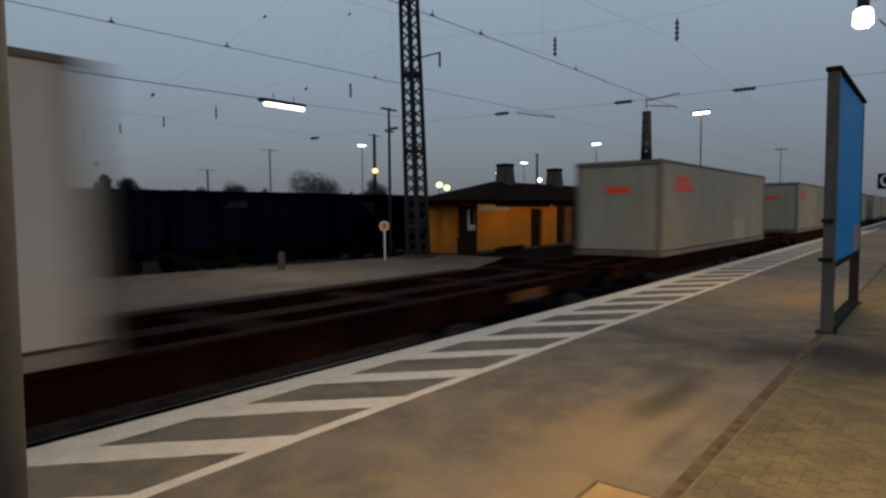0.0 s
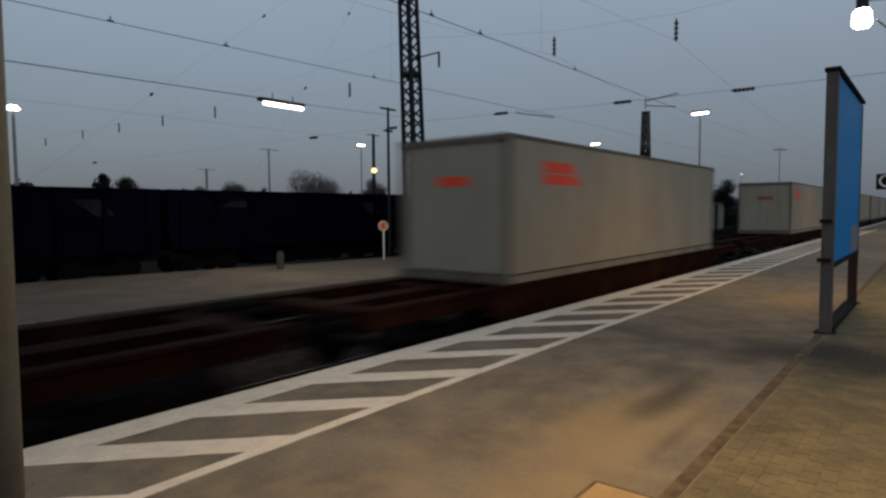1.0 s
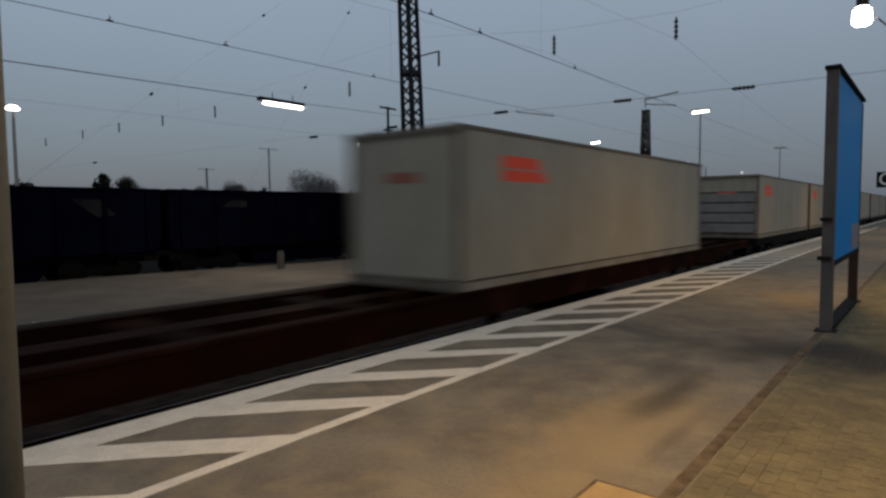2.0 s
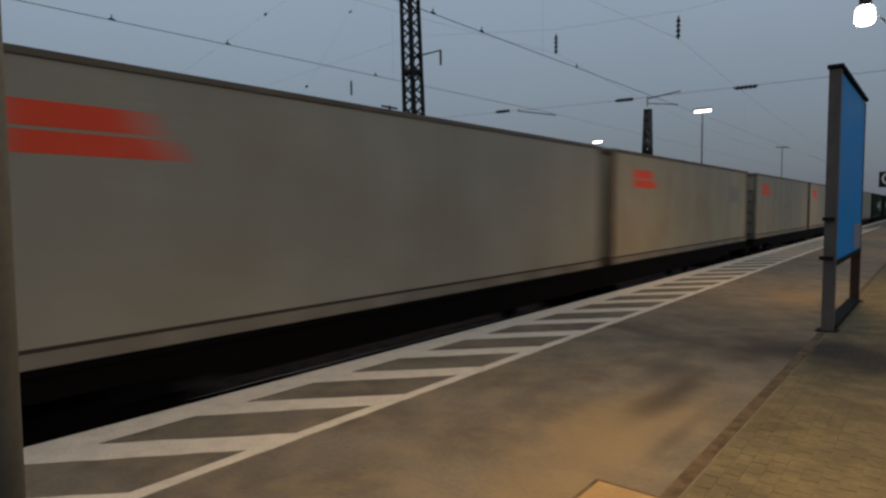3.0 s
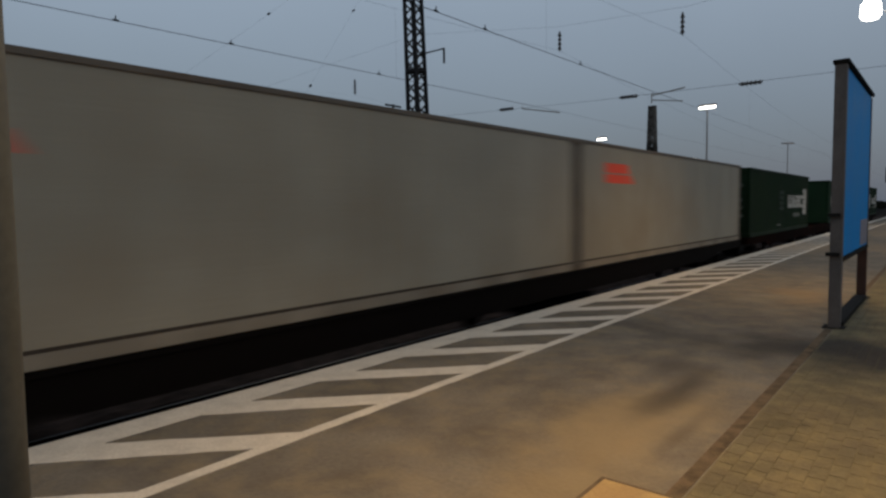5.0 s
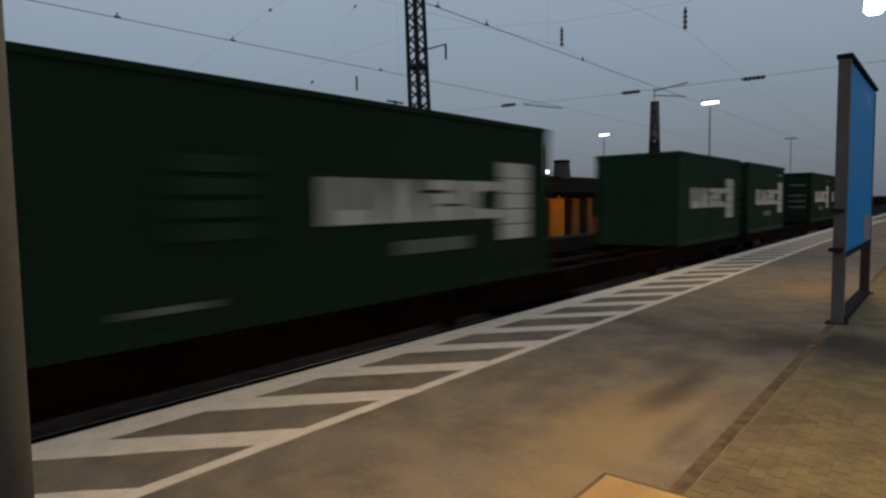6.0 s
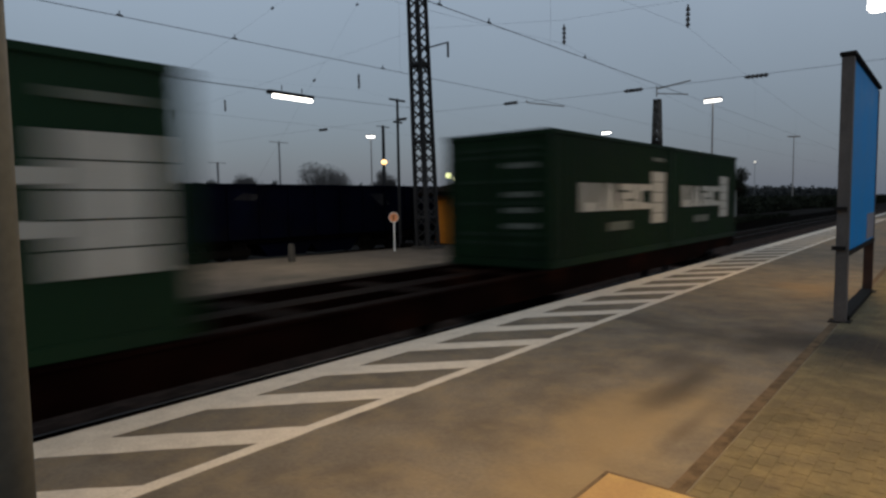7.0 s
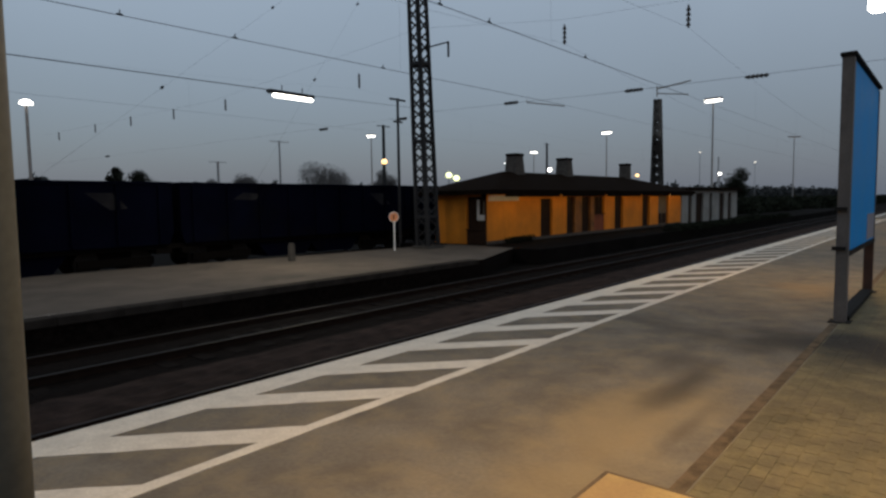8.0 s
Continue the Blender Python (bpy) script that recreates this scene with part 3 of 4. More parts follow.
        for y in (0.28, 0.82):
            part("locking_rod", tubes(((fx - sg * 0.005, s * y, 0.10), (fx - sg * 0.005, s * y, CH - 0.08), 0.02)), GREEN_BOX, root)
    ox = length if door_front else 0.0
    part("end_panel", bbox(min(ox - sg * 0.05, ox - sg * 0.02), max(ox - sg * 0.05, ox - sg * 0.02), -h + 0.14, h - 0.14, 0.15, CH - 0.12), GREEN_BOX, root)
    part("end_frame_top", bbox(0.0, 0.10, -h + 0.08, h - 0.08, CH - 0.12, CH, 0.01), GREEN_BOX, root)
    part("end_frame_bottom", bbox(0.0, 0.10, -h + 0.08, h - 0.08, 0.0, 0.15, 0.01), GREEN_BOX, root)
    corner_fittings(root, length, GREEN_BOX)
    return root


def wagon(x0, x1, bogies, WAGON=WAGON, colour="red-brown", panel=0.0, depth=0.44):
    """Container flat wagon of side sills, cross beams, bogies with wheels, buffers. Local origin at the track's middle, rail height."""
    L = x1 - x0
    root = thing("flat_wagon", colour + " container flat wagon on black bogies", "wagon", "wagons of the train")
    zt = BOX_Z - RAIL - 0.012
    for s in (-1, 1):
        y0, y1 = sorted((s * 0.98, s * 1.20))
        part("side_sill", prism([(0.25, zt - 0.26), (2.9, zt - 0.28), (3.6, zt - depth), (L - 3.6, zt - depth), (L - 2.9, zt - 0.28), (L - 0.25, zt - 0.26), (L - 0.25, zt), (0.25, zt)], y0, y1), WAGON, root)
        part("sill_flange", bbox(0.25, L - 0.25, *sorted((s * 1.2005, s * 1.23)), zt - 0.05, zt - 0.01), WAGON, root)
        if panel:
            part("data_panel", bbox(panel, panel + 1.1, *sorted((s * 1.2005, s * 1.206)), zt - 0.30, zt - 0.12), AMBER, root, "faded amber data panel")
        for bx in (-0.32, L + 0.32):
            end = 0.25 if bx < 0 else L - 0.25
            part("buffer", tubes(((end, s * 0.875, zt - 0.20), (bx, s * 0.875, zt - 0.20), 0.075), ((bx - 0.02, s * 0.875, zt - 0.20), (bx + 0.02, s * 0.875, zt - 0.20), 0.2), seg=14), BOGIE, root)
    part("centre_sill", bbox(0.25, L - 0.25, -0.22, 0.22, zt - 0.42, zt - 0.04), WAGON, root)
    n = int(L / 2.4)
    for k in range(n + 1):
        x = 0.27 + k * (L - 0.9) / n
        part("cross_beam", bbox(x, x + 0.34, -0.975, 0.975, zt - 0.16, zt - 0.045), WAGON, root)
    for b in bogies:
        bx = b - x0
        bogie = part("bogie", bbox(bx - 1.35, bx + 1.35, -0.95, -0.85, 0.34, 0.62), BOGIE, root)
        part("bogie_frame", bbox(bx - 1.35, bx + 1.35, 0.85, 0.95, 0.34, 0.62), BOGIE, bogie)
        part("bolster", bbox(bx - 0.25, bx + 0.25, -1.0, 1.0, 0.45, zt - 0.43), BOGIE, bogie)
        for wx in (bx - 0.9, bx + 0.9):
            bm = tubes(((wx, -0.76, 0.46), (wx, -0.69, 0.46), 0.46), ((wx, 0.69, 0.46), (wx, 0.76, 0.46), 0.46), ((wx, -0.75, 0.46), (wx, 0.75, 0.46), 0.085), seg=20)
            part("wheelset", bm, WHEEL, bogie)
            for s in (-1, 1):
                part("axle_box", bbox(wx - 0.16, wx + 0.16, *sorted((s * 0.84, s * 1.02)), 0.32, 0.60, 0.02), BOGIE, bogie)
    MOVING.append((root, x0, TRACK_Y, RAIL))
    return root


def send(ob, x):
    MOVING.append((ob, x, TRACK_Y, BOX_Z))


plain = white_container(False)
banded = white_container(True)
send(plain, 16.05)
send(banded, 81.6)
for x in (-9.96, 35.88, 61.65):
    send(copy_thing(plain, pose(x, 0, 0)), x)
for x in (94.35, 107.9, 120.65, 134.45, 146.8):
    send(copy_thing(banded if x in (107.9, 134.45) else plain, pose(x, 0, 0)), x)


def repaint(ob, paints):
    """Give the named parts of one box a paint of their own."""
    for c in ob.children:
        paint = paints.get(c.name.split(".")[0])
        if paint:
            c.data = c.data.copy()
            c.data.materials[0] = paint


# one box is yellowed and rusty at its edges, another has been washed
for ob, x, *_ in MOVING:
    if x == 94.35:
        tagged(ob, "yellowed dirty white forty-foot container with rusty edges and red logo")
        repaint(ob, dict.fromkeys(("body", "panel_seam", "end_panel"), YELLOWED) | dict.fromkeys(("corner_post", "end_frame_top", "end_frame_bottom"), RUSTY))
        part("replaced_panel", bbox(9.85, 10.85, -CW / 2 + 0.0125, -CW / 2 + 0.0175, 1.45, 1.98), SMUDGE, ob, "dull grey repair panel")
    if x == 120.65:
        repaint(ob, dict.fromkeys(("body", "panel_seam", "end_panel"), PALE_BOX))
    if x == 61.65:
        tagged(ob, "dirty white forty-foot container with red side logo and faded end logo")
        repaint(ob, {"end_logo": FADED_RED})
        for c in ob.children:
            if c.name.split(".")[0] == "end_logo":
                tagged(c, "faded red logo mark")
    if x == -9.96:
        tagged(ob, "clean pale forty-foot refrigerated shipping container with red logo")
        repaint(ob, dict.fromkeys(("body", "panel_seam", "end_panel"), WASHED))
# bare panels replaced on two of the boxes
for ob, x, *_ in MOVING:
    if x in (16.05, 120.65):
        if x == 16.05:
            bm = bbox(7.45, 8.80, -CW / 2 + 0.0125, -CW / 2 + 0.0175, 0.19, 0.90)
        else:
            bm = bbox(7.5, 8.35, -CW / 2 + 0.0125, -CW / 2 + 0.0175, 0.45, 1.42)
        part("replaced_panel", bm, PATCH, ob, "cleaner white repair panel")

send(green_container(12.19, True, 11.5, 4.5, 9.75), 160.45)
g20 = green_container(6.06, False, 5.30, 4.30, 0)
g20_barred = green_container(6.06, False, 5.14, 4.30, 3.15)
g20d = green_container(6.06, True, 5.74, 4.55, 3.6)
send(g20, 179.6)
send(g20d, 186.85)
send(copy_thing(g20d, pose(0, 0, 0)), 199.75)
send(g20_barred, 205.92)

# the first two short boxes are a fresher green
for ob, x, *_ in MOVING:
    if x in (179.6, 186.85):
        repaint(ob, dict.fromkeys(("core", "ribbed_side", "bottom_rail", "top_rail", "corner_post", "door", "end_panel", "end_frame_top", "end_frame_bottom"), FRESH_GREEN))

wagon(-14.1, 12.2, (-11.9, -1.0, 10.0), panel=23.0)
wagon(12.8, 31.6, (14.9, 29.5))
wagon(32.4, 51.4, (34.5, 49.3), RUST_WAGON, "rusty red-brown", depth=0.78)
wagon(52.2, 80.4, (54.4, 66.3, 78.2))
for k in range(5):
    x = 81.2 + 26.32 * k
    if k < 3:
        wagon(x, x + 25.6, (x + 2.1, x + 12.8, x + 23.5), BOGIE, "near-black")
    else:
        wagon(x, x + 25.6, (x + 2.1, x + 12.8, x + 23.5), DARK_WAGON, "dark red-brown")

# ---- dark train standing beyond the far platform ----
HOP_X = (-14.5, -1.7, 11.35, 24.4, 37.45, 50.5)


def hopper():
    root = thing("hopper_wagon", "dark navy open freight wagon standing on the far track", "wagon", "wagons standing on the far track")
    L = 12.75
    part("body", prism([(0.15, 1.05), (L - 0.15, 1.05), (L, 1.5), (L, 3.28), (0, 3.28), (0, 1.5)], -1.40, 1.40), NAVY, root)
    part("top_rim", bbox(-0.03, L + 0.03, -1.46, 1.46, 3.24, 3.36, 0.02), NAVY, root)
    for k in range(9):
        x = 0.5 + k * (L - 1.0) / 8
        part("rib", bbox(x - 0.06, x + 0.06, -1.50, -1.401, 1.1, 3.235), NAVY, root)
    part("sole_bar", bbox(-0.3, L + 0.3, -1.2, 1.2, 0.88, 1.045), BOGIE, root)
    # unseen dark chute shape, added to hide the bright ground beneath the wagon
    part("discharge_chute", prism([(3.35, 1.04), (4.0, 0.24), (6.0, 0.24), (6.35, 0.7), (6.7, 0.24), (L - 4.0, 0.24), (L - 3.35, 1.04)], -1.05, 1.05), NAVY, root)
    for bx in (0.35, L - 0.35):
        part("headstock", bbox(bx - 0.3, bx + 0.3, -1.3, 1.3, 0.70, 0.879), BOGIE, root)
    for bx in (1.9, L - 1.9):
        part("bolster", bbox(bx - 0.55, bx + 0.55, -0.84, 0.84, 0.3, 0.879), BOGIE, root)
        b = part("bogie", bbox(bx - 1.3, bx + 1.3, -1.0, -0.9, 0.34, 0.62), BOGIE, root)
        for wx in (bx - 0.9, bx + 0.9):
            part("wheelset", tubes(((wx, -0.76, 0.46), (wx, -0.69, 0.46), 0.46), ((wx, 0.69, 0.46), (wx, 0.76, 0.46), 0.46), ((wx, -0.75, 0.46), (wx, 0.75, 0.46), 0.085), seg=16), WHEEL, b)
    part("graffiti", prism([(L - 3.0, 2.95), (L - 2.2, 2.35), (L - 1.6, 2.4), (L - 2.1, 2.95)], -1.404, -1.4005), PALE, root, "faded grey graffiti shape")
    part("graffiti", prism([(2.2, 2.7), (2.7, 2.98), (3.6, 2.9), (3.2, 2.66)], -1.404, -1.4005), PALE, root, "faded grey graffiti shape")
    return root


hop = hopper()
hop.location = (HOP_X[0], 18.6, RAIL)
for x in HOP_X[1:]:
    copy_thing(hop, pose(x, 18.6, RAIL))


# ---- yellow platform building ----
def house():
    root = thing("station_building", "long low ochre-yellow station building with dark hipped roof", "building")
    y, d = 11.75, 3.2
    x0, x1 = 23.45, 50.0
    za, zb = FZ, 2.03
    # openings: left, right, bottom, top
    holes = [(28.36, 29.61, FZ, 1.80), (31.2, 32.21, FZ, 1.9), (33.05, 34.22, FZ, 1.9), (34.7, 36.09, FZ, 1.9), (37.59, 38.91, FZ, 1.9), (42.17, 43.52, FZ, 1.9), (45.16, 47.3, FZ, 1.9)]
    edges = [x0 + 0.02]
    for a, b, c, e in holes:
        edges += [a, b]
    edges.append(x1)
    for k in range(0, len(edges), 2):
        part("wall", bbox(edges[k], edges[k + 1], y, y + 0.3, za, zb), BROWN_RENDER if k in (4, 6) else YELLOW, root, "dull brown pier" if k in (4, 6) else "")
    # added board covers the wall end so the window reads dark to the corner
    part("corner_board", bbox(x0 - 0.012, x0 + 0.018, y + 0.002, y + 0.299, za, zb), WOOD, root, "dark board carrying the window's dark to the corner")
    for a, b, c, e in holes:
        if a == 34.7:
            # a window over a dull red breast wall
            part("wall_below_window", bbox(a, b, y + 0.05, y + 0.3, c, 0.84), RED_RENDER, root, "dull red wall below the window")
            w = part("window", bbox(a, b, y + 0.16, y + 0.19, 0.841, e), WOOD, root, "dark window")
            part("window_frame", bbox((a + b) / 2 - 0.04, (a + b) / 2 + 0.04, y + 0.12, y + 0.158, 0.85, e - 0.01), WOOD, w)
            part("sill", bbox(a - 0.05, b + 0.05, y - 0.05, y + 0.048, 0.80, 0.845), WOOD, w)
            part("lintel", bbox(a, b, y + 0.004, y + 0.3, e, zb), YELLOW, root)
            continue
        part("lintel", bbox(a, b, y + 0.004, y + 0.3, e, zb), YELLOW, root)
        dd = part("door", bbox(a, b, y + 0.16, y + 0.21, c, e), GREY_DOOR if a == 45.16 else WOOD, root, "weathered grey-brown door" if a == 45.16 else "dark brown wooden door")
        part("door_panel", bbox(a + 0.15, (a + b) / 2 - 0.06, y + 0.145, y + 0.158, c + 0.2, c + 0.95), WOOD, dd)
        part("door_panel", bbox((a + b) / 2 + 0.06, b - 0.15, y + 0.145, y + 0.158, c + 0.2, c + 0.95), WOOD, dd)
    part("sign_board", bbox(23.6, 26.2, y - 0.03, y - 0.003, 1.72, 1.98), FRAMEW, root, "pale blank sign board")
    part("plinth", bbox(x0 - 0.03, x1, y - 0.03, y - 0.002, za, za + 0.16), CHIMNEY, root)
    ya, yb = y + 0.301, y + 1.21
    part("end_wall", bbox(x0, x0 + 0.3, yb, y + d, za, zb), YELLOW, root)
    part("end_wall_lintel", bbox(x0 + 0.004, x0 + 0.3, ya, yb - 0.001, 1.93, zb), YELLOW, root)
    part("wall_below_window", bbox(x0 + 0.03, x0 + 0.3, ya, yb - 0.001, za, 0.38), WOOD, root, "dark brown boarded wall")
    w = part("window", bbox(x0 + 0.18, x0 + 0.21, ya, yb - 0.001, 0.381, 1.929), WOOD, root, "dark window with pale frame")
    part("window_frame", bbox(x0 - 0.05, x0 - 0.014, y + 0.40, y + 0.52, 0.80, 1.78), FRAMEW, w, "pale grey frame")
    part("window_frame", bbox(x0 - 0.05, x0 - 0.014, y + 0.08, y + 0.399, 0.80, 1.06), FRAMEW, w, "pale grey frame")
    part("window_frame", bbox(x0 - 0.05, x0 - 0.014, y + 0.08, y + 0.16, 1.061, 1.70), GREY_DOOR, w)
    part("sill", bbox(x0 - 0.06, x0 + 0.02, ya, yb - 0.001, 0.32, 0.38), WOOD, w)
    # hood and glowing tube of the added wall lights, kept out of sight
    for lx in ADDED_WALL_LIGHTS:
        part("strip_light_hood", bbox(lx - 2.55, lx + 2.55, y - 0.949, y - 0.93, 1.90, 2.031), ROOF, root, "dark hood hiding the added wall light from view")
        part("strip_light_tube", bbox(lx - 2.5, lx + 2.5, y - 0.915, y - 0.90, 1.945, 1.985), LIT_WARM, root, "glowing tube added unseen behind the hood")
    part("end_wall", bbox(x1 - 0.3, x1, y + 0.301, y + d, za, zb), YELLOW, root)
    part("back_wall", bbox(x0 + 0.301, x1 - 0.301, y + d - 0.3, y + d, za, zb), YELLOW, root)
    part("soffit", bbox(x0 - 0.75, x1 + 0.6, y - 0.95, y + d + 0.5, zb + 0.002, zb + 0.20), ROOF, root)
    bm = bmesh.new()
    ym = y + d / 2
    ze, zr = zb + 0.201, 3.28
    c = [bm.verts.new(p) for p in ((x0 - 0.8, y - 1.0, ze), (x1 + 0.65, y - 1.0, ze), (x1 + 0.65, y + d + 0.55, ze), (x0 - 0.8, y + d + 0.55, ze))]
    r = [bm.verts.new((x0 + 3.7, ym, zr)), bm.verts.new((x1 - 7.0, ym, zr))]
    for f in ((c[0], c[1], r[1], r[0]), (c[1], c[2], r[1]), (c[2], c[3], r[0], r[1]), (c[3], c[0], r[0]), (c[3], c[2], c[1], c[0])):
        bm.faces.new(f)
    part("roof", bm, ROOF, root)
    for cx, w0, w1 in ((28.33, 0.42, 0.33), (33.85, 0.42, 0.34), (42.85, 0.32, 0.31)):
        bm = bmesh.new()
        lo = [bm.verts.new((cx + a * w0, ym + b * w0, 2.9)) for a, b in ((-1, -1), (1, -1), (1, 1), (-1, 1))]
        hi = [bm.verts.new((cx + a * w1, ym + b * w1, 4.118)) for a, b in ((-1, -1), (1, -1), (1, 1), (-1, 1))]
        for i in range(4):
            bm.faces.new((lo[i], lo[(i + 1) % 4], hi[(i + 1) % 4], hi[i]))
        bm.faces.new(hi)
        ch = part("chimney", bm, CHIMNEY, root)
        part("chimney_cap", bbox(cx - w1 - 0.04, cx + w1 + 0.04, ym - w1 - 0.04, ym + w1 + 0.04, 4.12, 4.27, 0.02), ROOF, ch)
    return root


house()


def annex():
    root = thing("annex_building", "low grey-white platform annex with dark openings", "building")
    y, x0, x1 = 11.9, 50.7, 67.0
    segs = [(50.7, 52.3), (53.2, 54.2), (56.2, 58.0), (58.8, 61.0), (62.6, 63.8), (65.0, 67.0)]
    for a, b in segs:
        part("wall", bbox(a, b, y, y + 0.25, FZ, 2.40), ANNEX, root)
    for k in range(len(segs) - 1):
        part("door", bbox(segs[k][1], segs[k + 1][0], y + 0.12, y + 0.2, FZ, 2.15), WOOD, root, "dark door")
        part("lintel", bbox(segs[k][1], segs[k + 1][0], y + 0.004, y + 0.25, 2.151, 2.40), ANNEX, root)
    part("end_wall", bbox(x1 - 0.25, x1, y + 0.251, y + 4, FZ, 2.4), ANNEX, root)
    part("back_wall", bbox(x0, x1 - 0.251, y + 3.7, y + 4, FZ, 2.4), ANNEX, root)
    part("roof", bbox(x0 + 0.1, x1 + 0.4, y - 0.4, y + 4.4, 2.402, 2.62), ROOF, root)


annex()


# ---- masts, overhead line ----
def lattice_mast(name, base, top, w0, w1, leg, label, bay=0.62, steel=DARKSTEEL, web=0.4):
    root = thing(name, label, "mast")
    b, t = Vector(base), Vector(top)
    H = t.z - b.z

    def corner(s, q, f):
        c = b.lerp(t, f)
        w = (w0 + (w1 - w0) * f) / 2
        return c + Vector((s * w, q * w, 0))

    for s, q in ((-1, -1), (1, -1), (1, 1), (-1, 1)):
        bm = bmesh.new()
        tube(bm, corner(s, q, 0), corner(s, q, 1), leg, leg * 0.8, 4)
        part("leg", bm, steel, root)
    n = int(H / bay)
    ring = ((-1, -1), (1, -1), (1, 1), (-1, 1))
    for i in range(4):
        bm = bmesh.new()
        a, c = ring[i], ring[(i + 1) % 4]
        for k in range(n):
            f0, f1 = k / n, (k + 1) / n
            p, q = (a, c) if k % 2 else (c, a)
            tube(bm, corner(*p, f0), corner(*q, f1), leg * web, seg=4)
            if k % 7 == 3:
                tube(bm, corner(*a, f0), corner(*c, f0), leg * 0.95, seg=4)
        part("lattice_bracing", bm, steel, root)
    part("footing", bbox(b.x - w0 * 0.8, b.x + w0 * 0.8, b.y - w0 * 0.8, b.y + w0 * 0.8, b.z - 0.9, b.z + 0.12, 0.02), KERB, root)
    return root


big = lattice_mast("lattice_mast", (20.58, 12.93, FZ), (20.0, 12.93, 14.3), 0.66, 0.47, 0.10, "tall dark riveted steel lattice mast carrying overhead wires", 0.47)
for foot, bead in (((1.9, 12.9, FZ), 0.62), ((9.9, 12.9, FZ), 0.55)):
    part("guy_wire", tubes(((19.95, 12.93, 14.2), foot, 0.0018), seg=5), WIRE, big, "thin guy wire")
    for f in (bead, bead - 0.22):
        c = Vector((19.95, 12.93, 14.2)).lerp(Vector(foot), f)
        part("guy_insulator", tubes((c, c + Vector((0.07, 0, 0.063)), 0.038), seg=8), WIRE, big)
part("bracket", tubes(((20.2, 12.75, 8.32), (20.2, 11.25, 8.36), 0.03), seg=6), DARKSTEEL, big)
part("bracket_insulator", tubes(((20.2, 11.28, 8.34), (20.2, 11.28, 7.75), 0.045), seg=8), DARKSTEEL, big)
part("bracket", tubes(((20.3, 12.75, 5.95), (19.6, 11.9, 5.95), 0.03), seg=6), DARKSTEEL, big)
lattice_mast("lattice_mast", (71.9, 22.0, -1.02), (71.9, 22.0, 13.2), 1.12, 0.52, 0.20, "weathered grey lattice mast behind the yellow building", 0.5, MAST_GREY, 1.05)


def insulator(bm, p, d, length, r=0.075, n=4):
    p, d = Vector(p), Vector(d).normalized()
    a, b = p - d * length / 2, p + d * length / 2
    tube(bm, a, b, r * 0.35, seg=6)
    for k in range(n):
        c = a.lerp(b, (k + 0.8) / (n + 0.6))
        tube(bm, c - d * length * 0.07, c + d * length * 0.07, r, r * 0.55, 10)


SPAN_X = 20.2


def head_span():
    root = thing("head_span", "cross-span wires with dark insulators and steady arms over the tracks", "overhead line")
    x = SPAN_X
    part("lower_span_wire", tubes(((x, -12.0, 5.22), (x, 4.3, 5.38), 0.0055), ((x, 4.3, 5.38), (x, 12.7, 5.6), 0.0045), ((x, 13.2, 5.5), (x, 60, 5.7), 0.0028), seg=5), WIRE, root)
    part("upper_span_wire", tubes(((x, -12.0, 8.6), (x, 1.45, 7.95), 0.003), ((x, 1.45, 7.95), (x, 5.9, 8.2), 0.003), ((x, 5.9, 8.2), (x, 12.8, 9.2), 0.003), ((x, 13.0, 9.2), (x, 30, 8.1), 0.003), ((x, 30, 8.1), (x, 60, 8.4), 0.003), seg=5), WIRE, root)
    for y, z in ((1.478, 7.437), (5.852, 7.671), (16.79, 7.51), (28.6, 7.7), (35.0, 7.8), (41.5, 7.95), (48.0, 8.0), (56.0, 8.0)):
        bm = bmesh.new()
        insulator(bm, (x, y, z), (0, 0, 1), 0.72)
        part("insulator", bm, PORCELAIN, root)
    for y, z in ((-0.54, 5.30), (3.25, 5.365), (8.183, 5.50), (14.07, 5.46), (19.55, 5.47), (46.0, 5.65)):
        bm = bmesh.new()
        insulator(bm, (x, y, z), (0, 1, 0.015), 0.66, 0.07, 5)
        part("insulator", bm, PORCELAIN, root)
    part("steady_arm", tubes(((x, 7.45, 5.44), (x + 0.05, 5.87, 5.13), 0.022), ((x, 7.45, 5.44), (x, 7.45, 5.53), 0.02), seg=6), STEEL, root)
    # pair of steady arms
    y = 2.45
    bm = tubes(((x, y, 5.31), (x + 0.1, y - 1.05, 5.45), 0.022), ((x, y, 5.16), (x + 0.1, y - 0.98, 5.03), 0.018), ((x, y, 5.05), (x, y, 5.40), 0.02), seg=6)
    part("steady_arm", bm, STEEL, root)
    return root


head_span()


def sagging(root, name, y, z, x0, x1, r, sag=0.0, n=24, rise=0.0):
    bm = bmesh.new()
    pts = [Vector((x0 + (x1 - x0) * k / n, y, z + rise * k / n - sag * 4 * (k / n) * (1 - k / n))) for k in range(n + 1)]
    rings = [[bm.verts.new(p + Vector((0, math.cos(1.2566 * i), math.sin(1.2566 * i))) * r) for i in range(5)] for p in pts]
    for a, b in zip(rings, rings[1:]):
        for i in range(5):
            bm.faces.new((a[i], a[(i + 1) % 5], b[(i + 1) % 5], b[i]))
    part(name, bm, WIRE, root)


